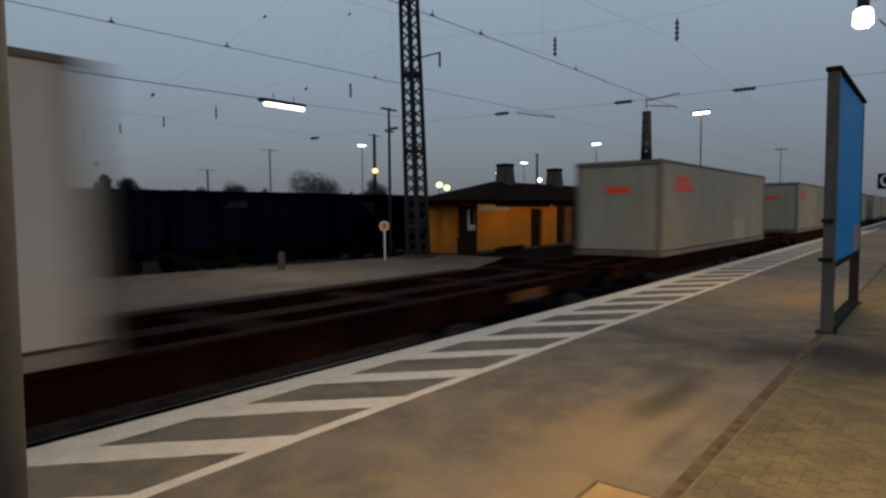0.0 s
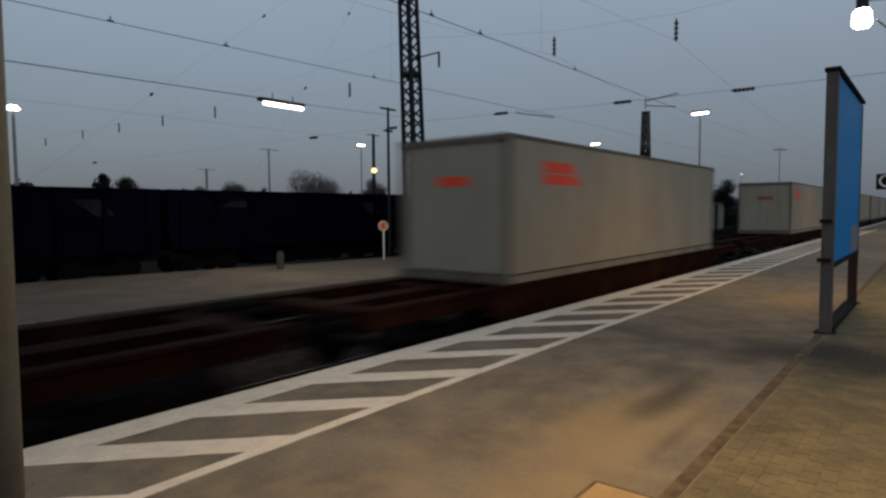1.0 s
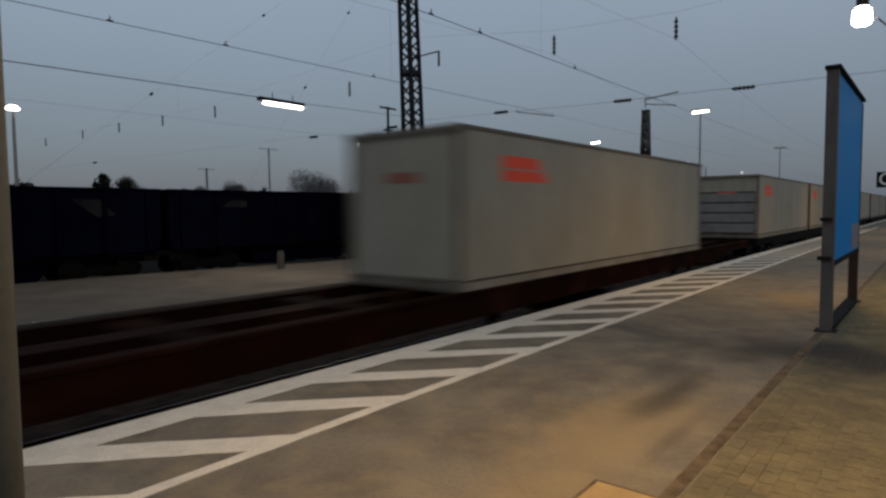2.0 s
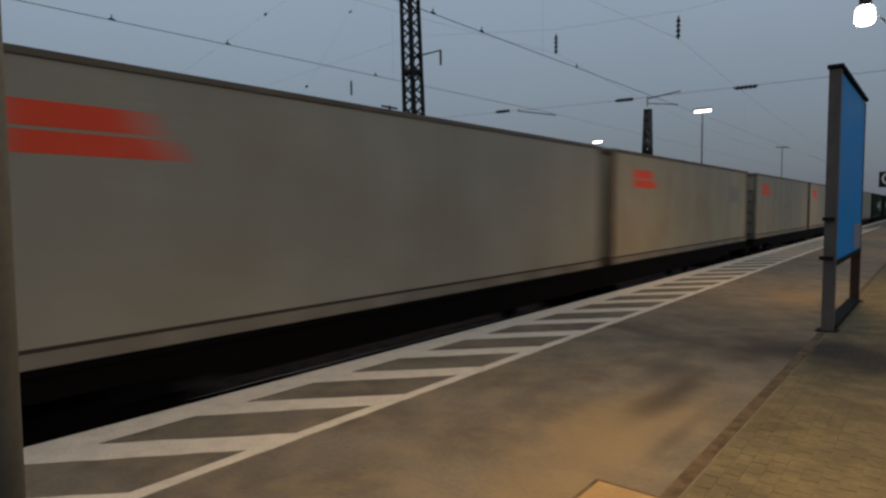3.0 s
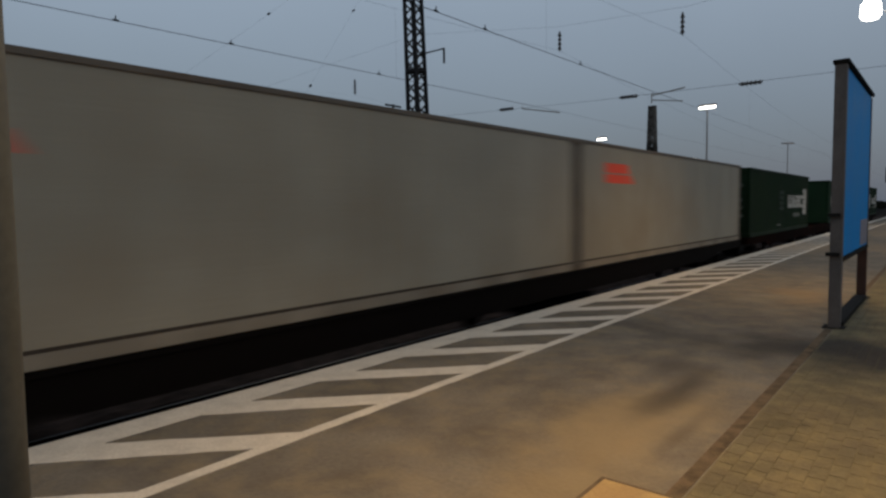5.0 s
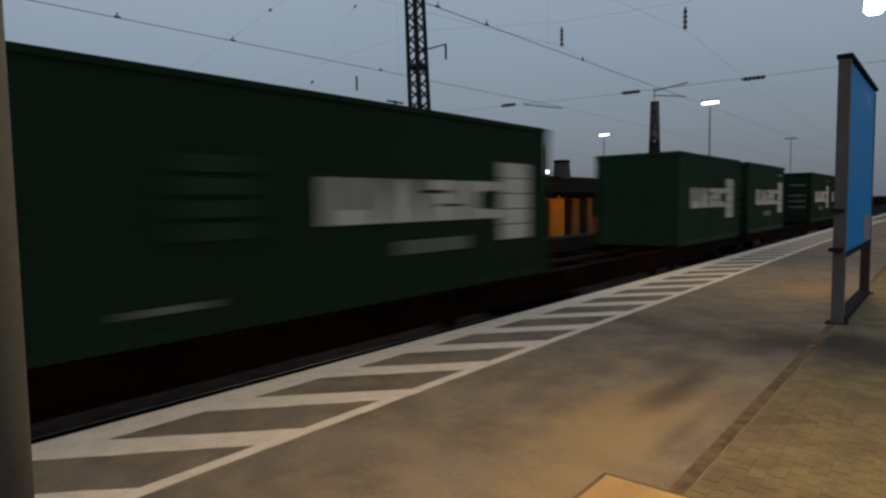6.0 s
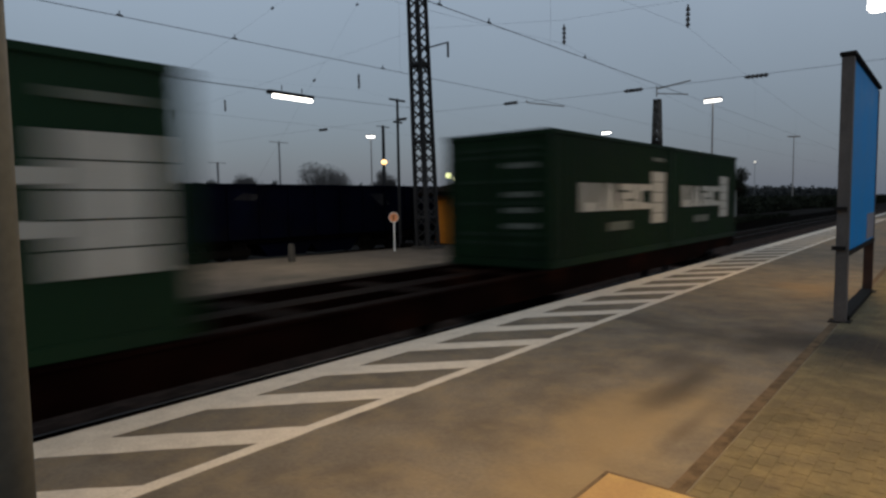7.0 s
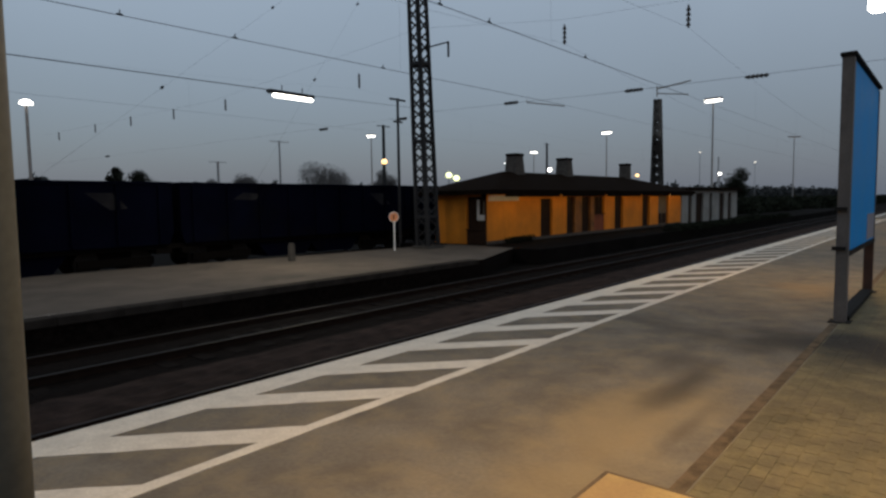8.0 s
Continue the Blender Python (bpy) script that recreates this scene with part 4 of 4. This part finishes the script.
def overhead(y, zc, zm, fine=1.0, low=0.0, clamps=()):
    root = thing("overhead_line", "thin dark contact and carrier wire above the track", "overhead line", "overhead lines")
    # the contact wire is lowered and sloped up to the span to fit the camera's view
    sagging(root, "contact_wire", y, zc - low, -60, 0, 0.007 * fine)
    sagging(root, "contact_wire", y, zc - low, 0, 20.2, 0.007 * fine, rise=low)
    for x in clamps:
        z = zc - low + low * x / 20.2
        part("clamp", tubes(((x - 0.05, y, z + 0.012), (x + 0.05, y, z + 0.012), 0.018), ((x, y, z), (x, y, z + 0.09), 0.010), seg=6), WIRE, root, "small wire clamp")
    sagging(root, "contact_wire", y, zc, 20.2, 320, 0.0035 * fine)
    for a, b in ((-39.8, 20.2), (20.2, 80.2), (80.2, 140.2)):
        sagging(root, "carrier_wire", y, zm, a, b, 0.0028 * fine, 1.1)
        for k in range(1, 7):
            f = k / 7
            x = a + (b - a) * f
            part("dropper", tubes(((x, y, zc - low * (1 - min(1, max(0, x / 20.2)))), (x, y, zm - 1.1 * 4 * f * (1 - f)), 0.0014), seg=4), WIRE, root)


overhead(1.47, 4.98, 7.10, 0.95, 0.0, (8.0, 9.4, 13.2))
overhead(5.87, 5.17, 7.36, 0.95, 0.24, (4.71, 6.9, 11.0))
overhead(16.7, 5.2, 7.10, 0.42)


def steel_pole(name, at, height, label, r=0.09, arms=(), steel=None):
    root = thing(name, label, "mast", "", at)
    bm = bmesh.new()
    tube(bm, (0, 0, 0), (0, 0, height), r, r * 0.7, 10)
    steel = steel or DARKSTEEL
    part("pole", bm, steel, root)
    for z, w in arms:
        part("arm", tubes(((-w, 0, z), (w, 0, z), 0.05), seg=6), steel, root)
    return root


# ---- lamps ----
def lamp_mast(at, height, label, head, material, group="yard lamps", r=0.07, wide=1.0, tilt=0.0):
    root = thing("lamp_mast", label, "street lamp", group, at)
    bm = bmesh.new()
    tube(bm, (0, 0, 0), (0, 0, height), r, r * 0.6, 10)
    part("pole", bm, STEEL, root)
    root.rotation_euler = (0, 0, radians(-50))
    w = wide / 2
    # the head is modelled about its mount, and may hang at a tilt
    lean = Matrix.Translation((0, 0, height)) @ pose(0, 0, 0, 0, -tilt, 0)
    hull, glass = bbox(-w, w, -0.2, 0.2, 0, head * 0.5, 0.03), bbox(-w * 0.92, w * 0.92, -0.17, 0.17, -head * 0.45, -0.004, 0.02)
    for bm in (hull, glass):
        bmesh.ops.transform(bm, matrix=lean, verts=bm.verts[:])
    hd = part("lamp_head", hull, STEEL, root)
    part("lamp_glass", glass, material, hd, "lit lamp glass")
    return root


GZ = -1.02
lamp_mast((69.4, 15.08, GZ), 12.12 - GZ, "tall yard lamp, lit, on a grey pole", 0.44, LIT_WHITE, r=0.12, wide=1.85, tilt=6)
lamp_mast((64.7, 25.0, GZ), 9.15 - GZ, "lit yard lamp on a thin grey pole", 0.3, LIT_WHITE, r=0.09, wide=1.05, tilt=6)
lamp_mast((39.6, 36.5, GZ), 7.88 - GZ, "small lit lamp on a pole", 0.22, LIT_WHITE, r=0.08, wide=0.75)
lamp_mast((70.5, 42.0, GZ), 6.9 - GZ, "small lit lamp on a pole", 0.22, LIT_WHITE, r=0.08, wide=1.0)
lamp_mast((120.0, 16.5, GZ), 11.9 - GZ, "unlit tall yard lamp on a thin pole", 0.2, STEEL, r=0.11, wide=2.2)
steel_pole("signal_pole", (22.6, 16.6, GZ), 6.95 - GZ, "thin dark steel pole with a short cross arm", 0.09, ((7.9, 0.55), (6.8, 0.3)))
steel_pole("line_pole", (49.2, 44.6, GZ), 10.4 - GZ, "distant dark overhead line pole", 0.24, ((11.3, 1.0),))
steel_pole("line_pole", (111.5, 60.0, GZ), 13.4 - GZ, "distant dark overhead line pole with cross arm", 0.28, ((14.2, 1.2),))
steel_pole("line_pole", (55.0, 90.0, GZ), 9.0 - GZ, "faint distant overhead line pole", 0.25, ((9.9, 1.6),), HAZED_STEEL)
steel_pole("line_pole", (53.2, 70.0, GZ), 10.8 - GZ, "faint distant overhead line pole", 0.16, ((11.7, 1.6),), HAZED_STEEL)
steel_pole("line_pole", (165.0, 41.5, GZ), 12.0 - GZ, "faint distant overhead line pole", 0.2, (), HAZED_STEEL)


def globe_lamp(at, r, material, label, pole_material=DARKSTEEL, squash=0.85, thick=0.08, dome=False):
    root = thing("globe_lamp", label, "street lamp", "yard lamps", (at[0], at[1], GZ))
    bm = bmesh.new()
    tube(bm, (0, 0, 0), (0, 0, at[2] - GZ - r * squash * (0.18 if dome else 1.0)), thick, thick * 0.75, 8)
    part("pole", bm, pole_material, root)
    bm = bmesh.new()
    bmesh.ops.create_uvsphere(bm, u_segments=14, v_segments=8, radius=r)
    for v in bm.verts:
        if dome and v.co.z < 0:
            v.co.z *= 0.18
        v.co.z = v.co.z * squash + at[2] - GZ
    part("lamp_glass", bm, material, root, "lit lamp glass", True)


globe_lamp((8.95, 25.5, 6.16), 0.26, LIT_WHITE, "lit dome-shaped yard lamp on a grey pole", STEEL, 0.72, 0.085, True)
globe_lamp((44.7, 40.0, 5.9), 0.30, LIT_WARM, "warm lit globe lamp on a dark pole")
globe_lamp((79.5, 60.0, 6.1), 0.55, LIT_YELLOW, "yellow-green lit yard lamp")
globe_lamp((81.5, 60.0, 5.65), 0.55, LIT_YELLOW, "yellow-green lit yard lamp")
globe_lamp((112.6, 60.0, 8.0), 0.42, LIT_WHITE, "small white lit yard lamp")
globe_lamp((158.3, 60.0, 7.9), 0.5, LIT_WARM, "small warm lit yard lamp")
globe_lamp((160.9, 40.0, 7.55), 0.38, LIT_WHITE, "small white lit yard lamp")
globe_lamp((143.2, 39.3, 11.9), 0.22, LIT_FAINT, "faint distant lit yard lamp", HAZED_STEEL)
globe_lamp((195.4, 40.0, 11.8), 0.3, LIT_FAINT, "faint distant lit yard lamp", HAZED_STEEL)
lamp_mast((106.4, 60.0, GZ), 11.3 - GZ, "small lit lamp on a pole", 0.3, LIT_WHITE, r=0.12, wide=1.35)


# long fluorescent luminaire hung on a wire over the far platform
def hanging_lamp():
    root = thing("hanging_lamp", "long lit fluorescent luminaire hung on a wire over the far platform", "lamp")
    y, z = 11.0, 5.12
    x0, x1 = 11.25, 12.82
    part("housing", bbox(x0 - 0.12, x1 + 0.03, y - 0.11, y + 0.11, z, z + 0.11, 0.03), DARKSTEEL, root)
    part("lamp_glass", bbox(x0 + 0.06, x1, y - 0.07, y + 0.07, z - 0.10, z - 0.003, 0.03), LIT_WHITE, root, "lit white diffuser")
    for x in (x0 + 0.4, x1 - 0.4):
        part("hanger", tubes(((x, y, z + 0.1), (x, y, z + 0.30), 0.015), seg=6), DARKSTEEL, root)
    part("carrier_wire", tubes(((-50, y, 5.03), (3.0, y, 5.10), 0.011), ((3.0, y, 5.10), (x0, y, 5.21), 0.011), seg=6), WIRE, root)
    part("anchor_wire", tubes(((x1 - 0.3, y, 5.22), (20.15, 12.72, 5.75), 0.007), seg=5), WIRE, root)


hanging_lamp()


# ---- our platform's lamps ----
def platform_lamp():
    root = thing("platform_lamp", "lit warm platform lamp on a braced grey steel pole", "street lamp", "platform lamps")
    bm = bmesh.new()
    tube(bm, (2.2, -2.6, 0), (2.2, -2.6, 5.9), 0.075, 0.055, 12)
    part("pole", bm, STEEL, root)
    part("arm", tubes(((2.2, -2.6, 5.85), (0.1, -0.05, 5.62), 0.035), ((2.2, -2.6, 3.0), (0.02, -0.22, 5.2), 0.018), seg=8), STEEL, root)
    part("cap", tubes(((0, 0, 5.42), (0, 0, 5.72), 0.10), seg=14), DARKSTEEL, root)
    bm = bmesh.new()
    for z0, z1, r0, r1 in ((5.09, 5.15, 0.12, 0.168), (5.15, 5.37, 0.168, 0.155), (5.37, 5.43, 0.155, 0.10)):
        tube(bm, (0, 0, z0), (0, 0, z1), r0, r1, 18)
    part("lamp_glass", bm, LIT_WHITE, root, "glowing lamp glass", True)
    return root


first = platform_lamp()
first.location = (*LAMPS[2], 0)
for lx, ly in LAMPS[:2] + LAMPS[3:]:
    copy_thing(first, pose(lx, ly, 0))


# ---- blue station sign ----
def station_sign():
    root = thing("station_sign", "tall blue enamel station sign on two grey posts", "sign")
    y0, y1 = -4.14, -4.0
    x0, x1 = 9.72, 13.2
    part("post", bbox(x0, x0 + 0.17, y0, y1, 0, 3.55, 0.008), SIGN_GREY, root)
    part("post", bbox(x1 - 0.13, x1, y0, y1, 0, 0.935, 0.008), RUST_POST, root, "rust-brown post")
    part("side_frame", bbox(x1 - 0.05, x1, y0, y1, 0.94, 3.53, 0.008), SIGN_GREY, root)
    part("board", bbox(x0 + 0.172, x1 - 0.052, y0 + 0.015, y1 - 0.015, 0.97, 3.53), BLUE, root)
    part("top_cap", bbox(x0 - 0.03, x1 + 0.03, y0 - 0.03, y1 + 0.02, 3.552, 3.605, 0.008), BLACK, root)
    part("bottom_rail", bbox(x0 + 0.172, x1 - 0.052, y0 - 0.008, y1 + 0.008, 0.90, 0.968, 0.006), BLACK, root)
    part("bracket", bbox(x0 - 0.06, x0 - 0.001, y0 + 0.02, y1 + 0.04, 0.99, 1.04), BLACK, root)
    part("bracket", bbox(x0 - 0.05, x0 - 0.001, y0 + 0.02, y1 + 0.02, 1.52, 1.57), BLACK, root)
    part("notice", bbox(x1 - 1.15, x1 - 0.08, y0 + 0.009, y0 + 0.0145, 1.0, 1.42), NOTICE, root, "pale violet-grey notice")
    # black strip built in place of the sign's shadow on the ground
    part("ground_beam", bbox(x0 + 0.20, x1 - 0.16, y0 - 0.02, y1 + 0.02, 0.001, 0.07, 0.01), BLACK, root, "low dark strip standing in for the sign's shadow between the posts")
    for x in (x0 + 0.08, x1 - 0.065):
        part("base_plate", bbox(x - 0.14, x + 0.14, y0 - 0.06, y1 + 0.06, 0.001, 0.016, 0.004), BLACK, root)


station_sign()


# platform section letter sign hanging from a pole
def letter_sign():
    root = thing("section_sign", "black platform section sign with white letter C", "sign")
    x, y, z = 26.0, -3.76, 2.62
    part("panel", bbox(x, x + 0.06, y - 0.34, y + 0.24, z - 0.27, z + 0.27, 0.01), BLACK, root)
    cu = bpy.data.curves.new("letter", "FONT")
    cu.body, cu.size, cu.extrude, cu.align_x, cu.align_y = "C", 0.62, 0.003, "CENTER", "CENTER"
    cu.materials.append(WHITE)
    ob = new("letter", cu)
    ob.parent = root
    ob.matrix_local = pose(x - 0.006, y - 0.03, z, 90, 0, -90)
    part("hanger_arm", tubes(((x + 0.03, y - 0.3, z + 0.27), (x + 0.03, y - 2.4, z + 0.27), 0.025), seg=8), STEEL, root)
    part("pole", tubes(((x + 0.03, y - 2.4, 0), (x + 0.03, y - 2.4, 3.2), 0.05), seg=12), STEEL, root)


letter_sign()

# near post beside the camera
near_post = thing("steel_post", "grey painted steel post close to the camera", "post")
pp = (0.325, -3.753)
part("tube", tubes(((pp[0], pp[1], 0.012), (pp[0] + 0.012, pp[1], 4.2), 0.068), seg=28), GREY_POST, near_post, smooth=True)
part("base_plate", bbox(pp[0] - 0.12, pp[0] + 0.12, pp[1] - 0.12, pp[1] + 0.12, 0.0005, 0.012, 0.003), STEEL, near_post)

# round sign on the far platform
rs = thing("round_sign", "small round pale orange sign on a white post", "sign")
rx, ry = 18.72, 13.2
part("post", tubes(((rx, ry, FZ), (rx, ry, 1.30), 0.035), seg=10), WHITE, rs)
part("disc", tubes(((rx - 0.06, ry - 0.045, 1.10), (rx - 0.085, ry - 0.07, 1.10), 0.215), seg=24), WHITE, rs)
part("disc_face", tubes(((rx - 0.0855, ry - 0.0705, 1.10), (rx - 0.088, ry - 0.073, 1.10), 0.19), seg=24), SIGN_ORANGE, rs, "pale orange face")
part("mark", bbox(rx - 0.15, rx - 0.09, ry - 0.098, ry - 0.0905, 1.0, 1.2), WOOD, rs)

bo = thing("bollard", "small grey concrete bollard on the far platform", "bollard")
part("shaft", tubes(((13.4, 13.2, FZ), (13.4, 13.2, 0.22), 0.13), seg=14), KERB, bo)
part("cap", tubes(((13.4, 13.2, 0.22), (13.4, 13.2, 0.30), 0.10), seg=14), KERB, bo)


# ---- vegetation ----
def leaf_cards(bm, c, r, n, rng, size):
    for _ in range(n):
        d = Vector((rng.gauss(0, 1), rng.gauss(0, 1), rng.gauss(0, 1))).normalized() * r * rng.uniform(0.35, 1.0)
        p = Vector(c) + Vector((d.x, d.y, d.z))
        a = Vector((rng.uniform(-1, 1), rng.uniform(-1, 1), rng.uniform(-1, 1))).normalized()
        b = a.orthogonal().normalized()
        s = size * rng.uniform(0.6, 1.4)
        v = [bm.verts.new(p + a * s), bm.verts.new(p + b * s * 0.6), bm.verts.new(p - a * s), bm.verts.new(p - b * s * 0.6)]
        bm.faces.new(v)


def tree(at, height, spread, seed, bare, label):
    rng = random.Random(seed)
    root = thing("tree", label, "tree", "distant trees", at)
    bm = bmesh.new()
    tube(bm, (0, 0, 0), (0, 0, height * 0.45), 0.035 * height, 0.022 * height, 8)
    tips = []
    for k in range(9):
        z = height * rng.uniform(0.28, 0.62)
        a = rng.uniform(0, 6.283)
        q = Vector((math.cos(a) * spread * rng.uniform(0.3, 0.8), math.sin(a) * spread * rng.uniform(0.3, 0.8), z + height * rng.uniform(0.12, 0.34)))
        tube(bm, (0, 0, min(z, height * 0.44)), q, 0.012 * height, 0.004 * height, 5)
        tips.append(q)
    tips.append(Vector((0, 0, height * 0.9)))
    part("trunk", bm, BARK, root)
    bm = bmesh.new()
    if bare:
        for q in tips:
            leaf_cards(bm, q, spread * rng.uniform(0.45, 0.7), 1500, rng, height * 0.014)
    else:
        for k in range(14):
            f = 0.25 + 0.68 * k / 13
            w = spread * 0.62 * math.sin(math.pi * min(1.0, 0.15 + 0.95 * (1.0 - f)) ** 0.8)
            a = rng.uniform(0, 6.283)
            c = Vector((math.cos(a) * w * 0.55, math.sin(a) * w * 0.55, height * f))
            leaf_cards(bm, c, max(w, 0.3) * rng.uniform(0.7, 1.0), 260, rng, height * 0.02)
        for q in tips[:5]:
            leaf_cards(bm, q, spread * rng.uniform(0.25, 0.4), 120, rng, height * 0.02)
    part("crown", bm, TWIG if bare else LEAF, root)


tree((38.6, 90.0, GZ), 8.6, 1.6, 1, False, "dark conifer-like tree beyond the railway yard")
tree((42.0, 90.0, GZ), 7.9, 2.4, 2, False, "dark bushy tree beyond the railway yard")
tree((94.5, 110.0, GZ), 10.6, 5.6, 3, True, "round leafless winter tree beyond the yard")
tree((113.0, 110.0, GZ), 10.6, 3.2, 4, True, "leafless winter tree beyond the yard")
tree((72.0, 110.0, GZ), 8.2, 3.2, 5, True, "leafless winter tree beyond the yard")
tree((65.0, 110.0, GZ), 7.6, 2.6, 6, True, "leafless winter tree beyond the yard")
tree((138.5, 30.0, GZ), 8.4, 3.4, 7, False, "dark bushy tree beside the tracks")
tree((152.0, 34.0, GZ), 6.6, 4.2, 8, False, "dark bushy tree beside the tracks")


def hedge(name, x0, x1, y0, y1, z0, h, n, seed, size, label, leaf=LEAF):
    rng = random.Random(seed)
    bm = bmesh.new()
    for _ in range(n):
        x, y = rng.uniform(x0, x1), rng.uniform(y0, y1)
        t = rng.random() ** 0.6 * h * (0.75 + 0.25 * math.sin(x * 0.31 + seed))
        leaf_cards(bm, (x, y, z0 + t), size * 1.6, 5, rng, size)
    single(name, bm, leaf, label, "hedge", "", "stuff")


hedge("trackside_hedge", 80, 300, 13.5, 19, GZ, 2.7, 6500, 3, 0.26, "dark tangled hedge along the tracks")
hedge("far_woods", 150, 520, 40, 75, GZ, 6.0, 7000, 5, 0.75, "distant wooded belt, greyed with painted haze", HAZED_LEAF)
hedge("far_woods", 20, 420, 150, 190, GZ, 7.5, 2600, 6, 1.8, "distant low trees on the horizon, greyed with painted haze", HAZED_LEAF)
# leaf clump added in place of a darker shade patch on the wall
hedge("shrubs", 24.6, 27.2, 11.3, 11.65, FZ, 0.26, 170, 12, 0.05, "low dark leaf clump standing in for the shade patch on the yellow wall")
hedge("weeds", 38, 72, 7.9, 8.9, FZ, 0.42, 900, 9, 0.10, "low dark weeds along the far platform edge")

# ---- our platform's surface pieces ----
strip = tagged(new("drain_strip"), "dark drainage joint between asphalt and paving", "", "", "structure")
part("joint", bbox(-20, 9.6, -4.075, -3.985, 0.0008, 0.004), SEAM, strip)
part("joint", bbox(13.1, 120, -4.075, -3.985, 0.0008, 0.004), SEAM, strip)
slab = single("cover_slab", bbox(2.75, 3.49, -4.32, -3.62, 0.0008, 0.014, 0.004), PLATE, "sandy orange cover slab set in the platform", "slab", "", "structure")

part("slab_joint", bbox(2.725, 3.515, -4.345, -3.595, 0.0007, 0.0118), SEAM, slab, "dark joint around the slab")

SAND = mat("jointing_sand", (0.135, 0.118, 0.076), 0.95, var=0.3, scale=4, spec=0.05, world_space=True)
paving = tagged(new("paving"), "worn concrete block paving on the platform", "", "", "structure")
part("sand_bed", bbox(-6.02, 30.1, -8.06, -4.09, 0.0006, 0.0055), SAND, paving)
rngp = random.Random(21)
pavers = [mesh_of("paver", bbox(-0.0985, 0.0985, -0.0485, 0.0485, 0.0, h, 0.003), PAVER) for h in (0.0085, 0.009, 0.0095)]
spots = []
row = 0
y = -4.15
while y > -8.0:
    x = -5.9 + (0.1 if row % 2 else 0.0)
    while x < 30.0:
        spots.append((x, y))
        x += 0.2
    y -= 0.1
    row += 1
near = [s for s in spots if 2.7 < s[0] < 6.0 and s[1] > -6.2]
near = sorted(near, key=lambda s: (s[0] - 3.2) ** 2 + (s[1] + 4.4) ** 2)[:300]
chosen = set(near)
for sx, sy in near:
    ob = new("paver", pavers[rngp.randrange(3)])
    ob.parent = paving
    ob.matrix_local = pose(sx, sy, 0.0008, rngp.uniform(-0.25, 0.25), rngp.uniform(-0.2, 0.2), rngp.uniform(-0.5, 0.5))
verts, faces = [], []
for sx, sy in spots:
    if (sx, sy) in chosen:
        continue
    h = rngp.choice((0.0085, 0.009, 0.0095))
    b = len(verts)
    verts += [(sx + u, sy + w, z) for z in (0.0008, h) for u, w in ((-0.0985, -0.0485), (0.0985, -0.0485), (0.0985, 0.0485), (-0.0985, 0.0485))]
    faces += [(b + 4, b + 5, b + 6, b + 7), (b, b + 1, b + 5, b + 4), (b + 1, b + 2, b + 6, b + 5), (b + 2, b + 3, b + 7, b + 6), (b + 3, b, b + 4, b + 7)]
me = bpy.data.meshes.new("paver_field")
me.from_pydata(verts, [], faces)
me.materials.append(PAVER)
ob = new("paver_field", me)
ob.parent = paving
tagged(ob, kind="stuff")


def motions():
    for ob, x, yy, zz in MOVING:
        walk(ob, [(0.0, pose(x, yy, zz)), (8.0, pose(x + SPEED * 8.0, yy, zz))])


motions()
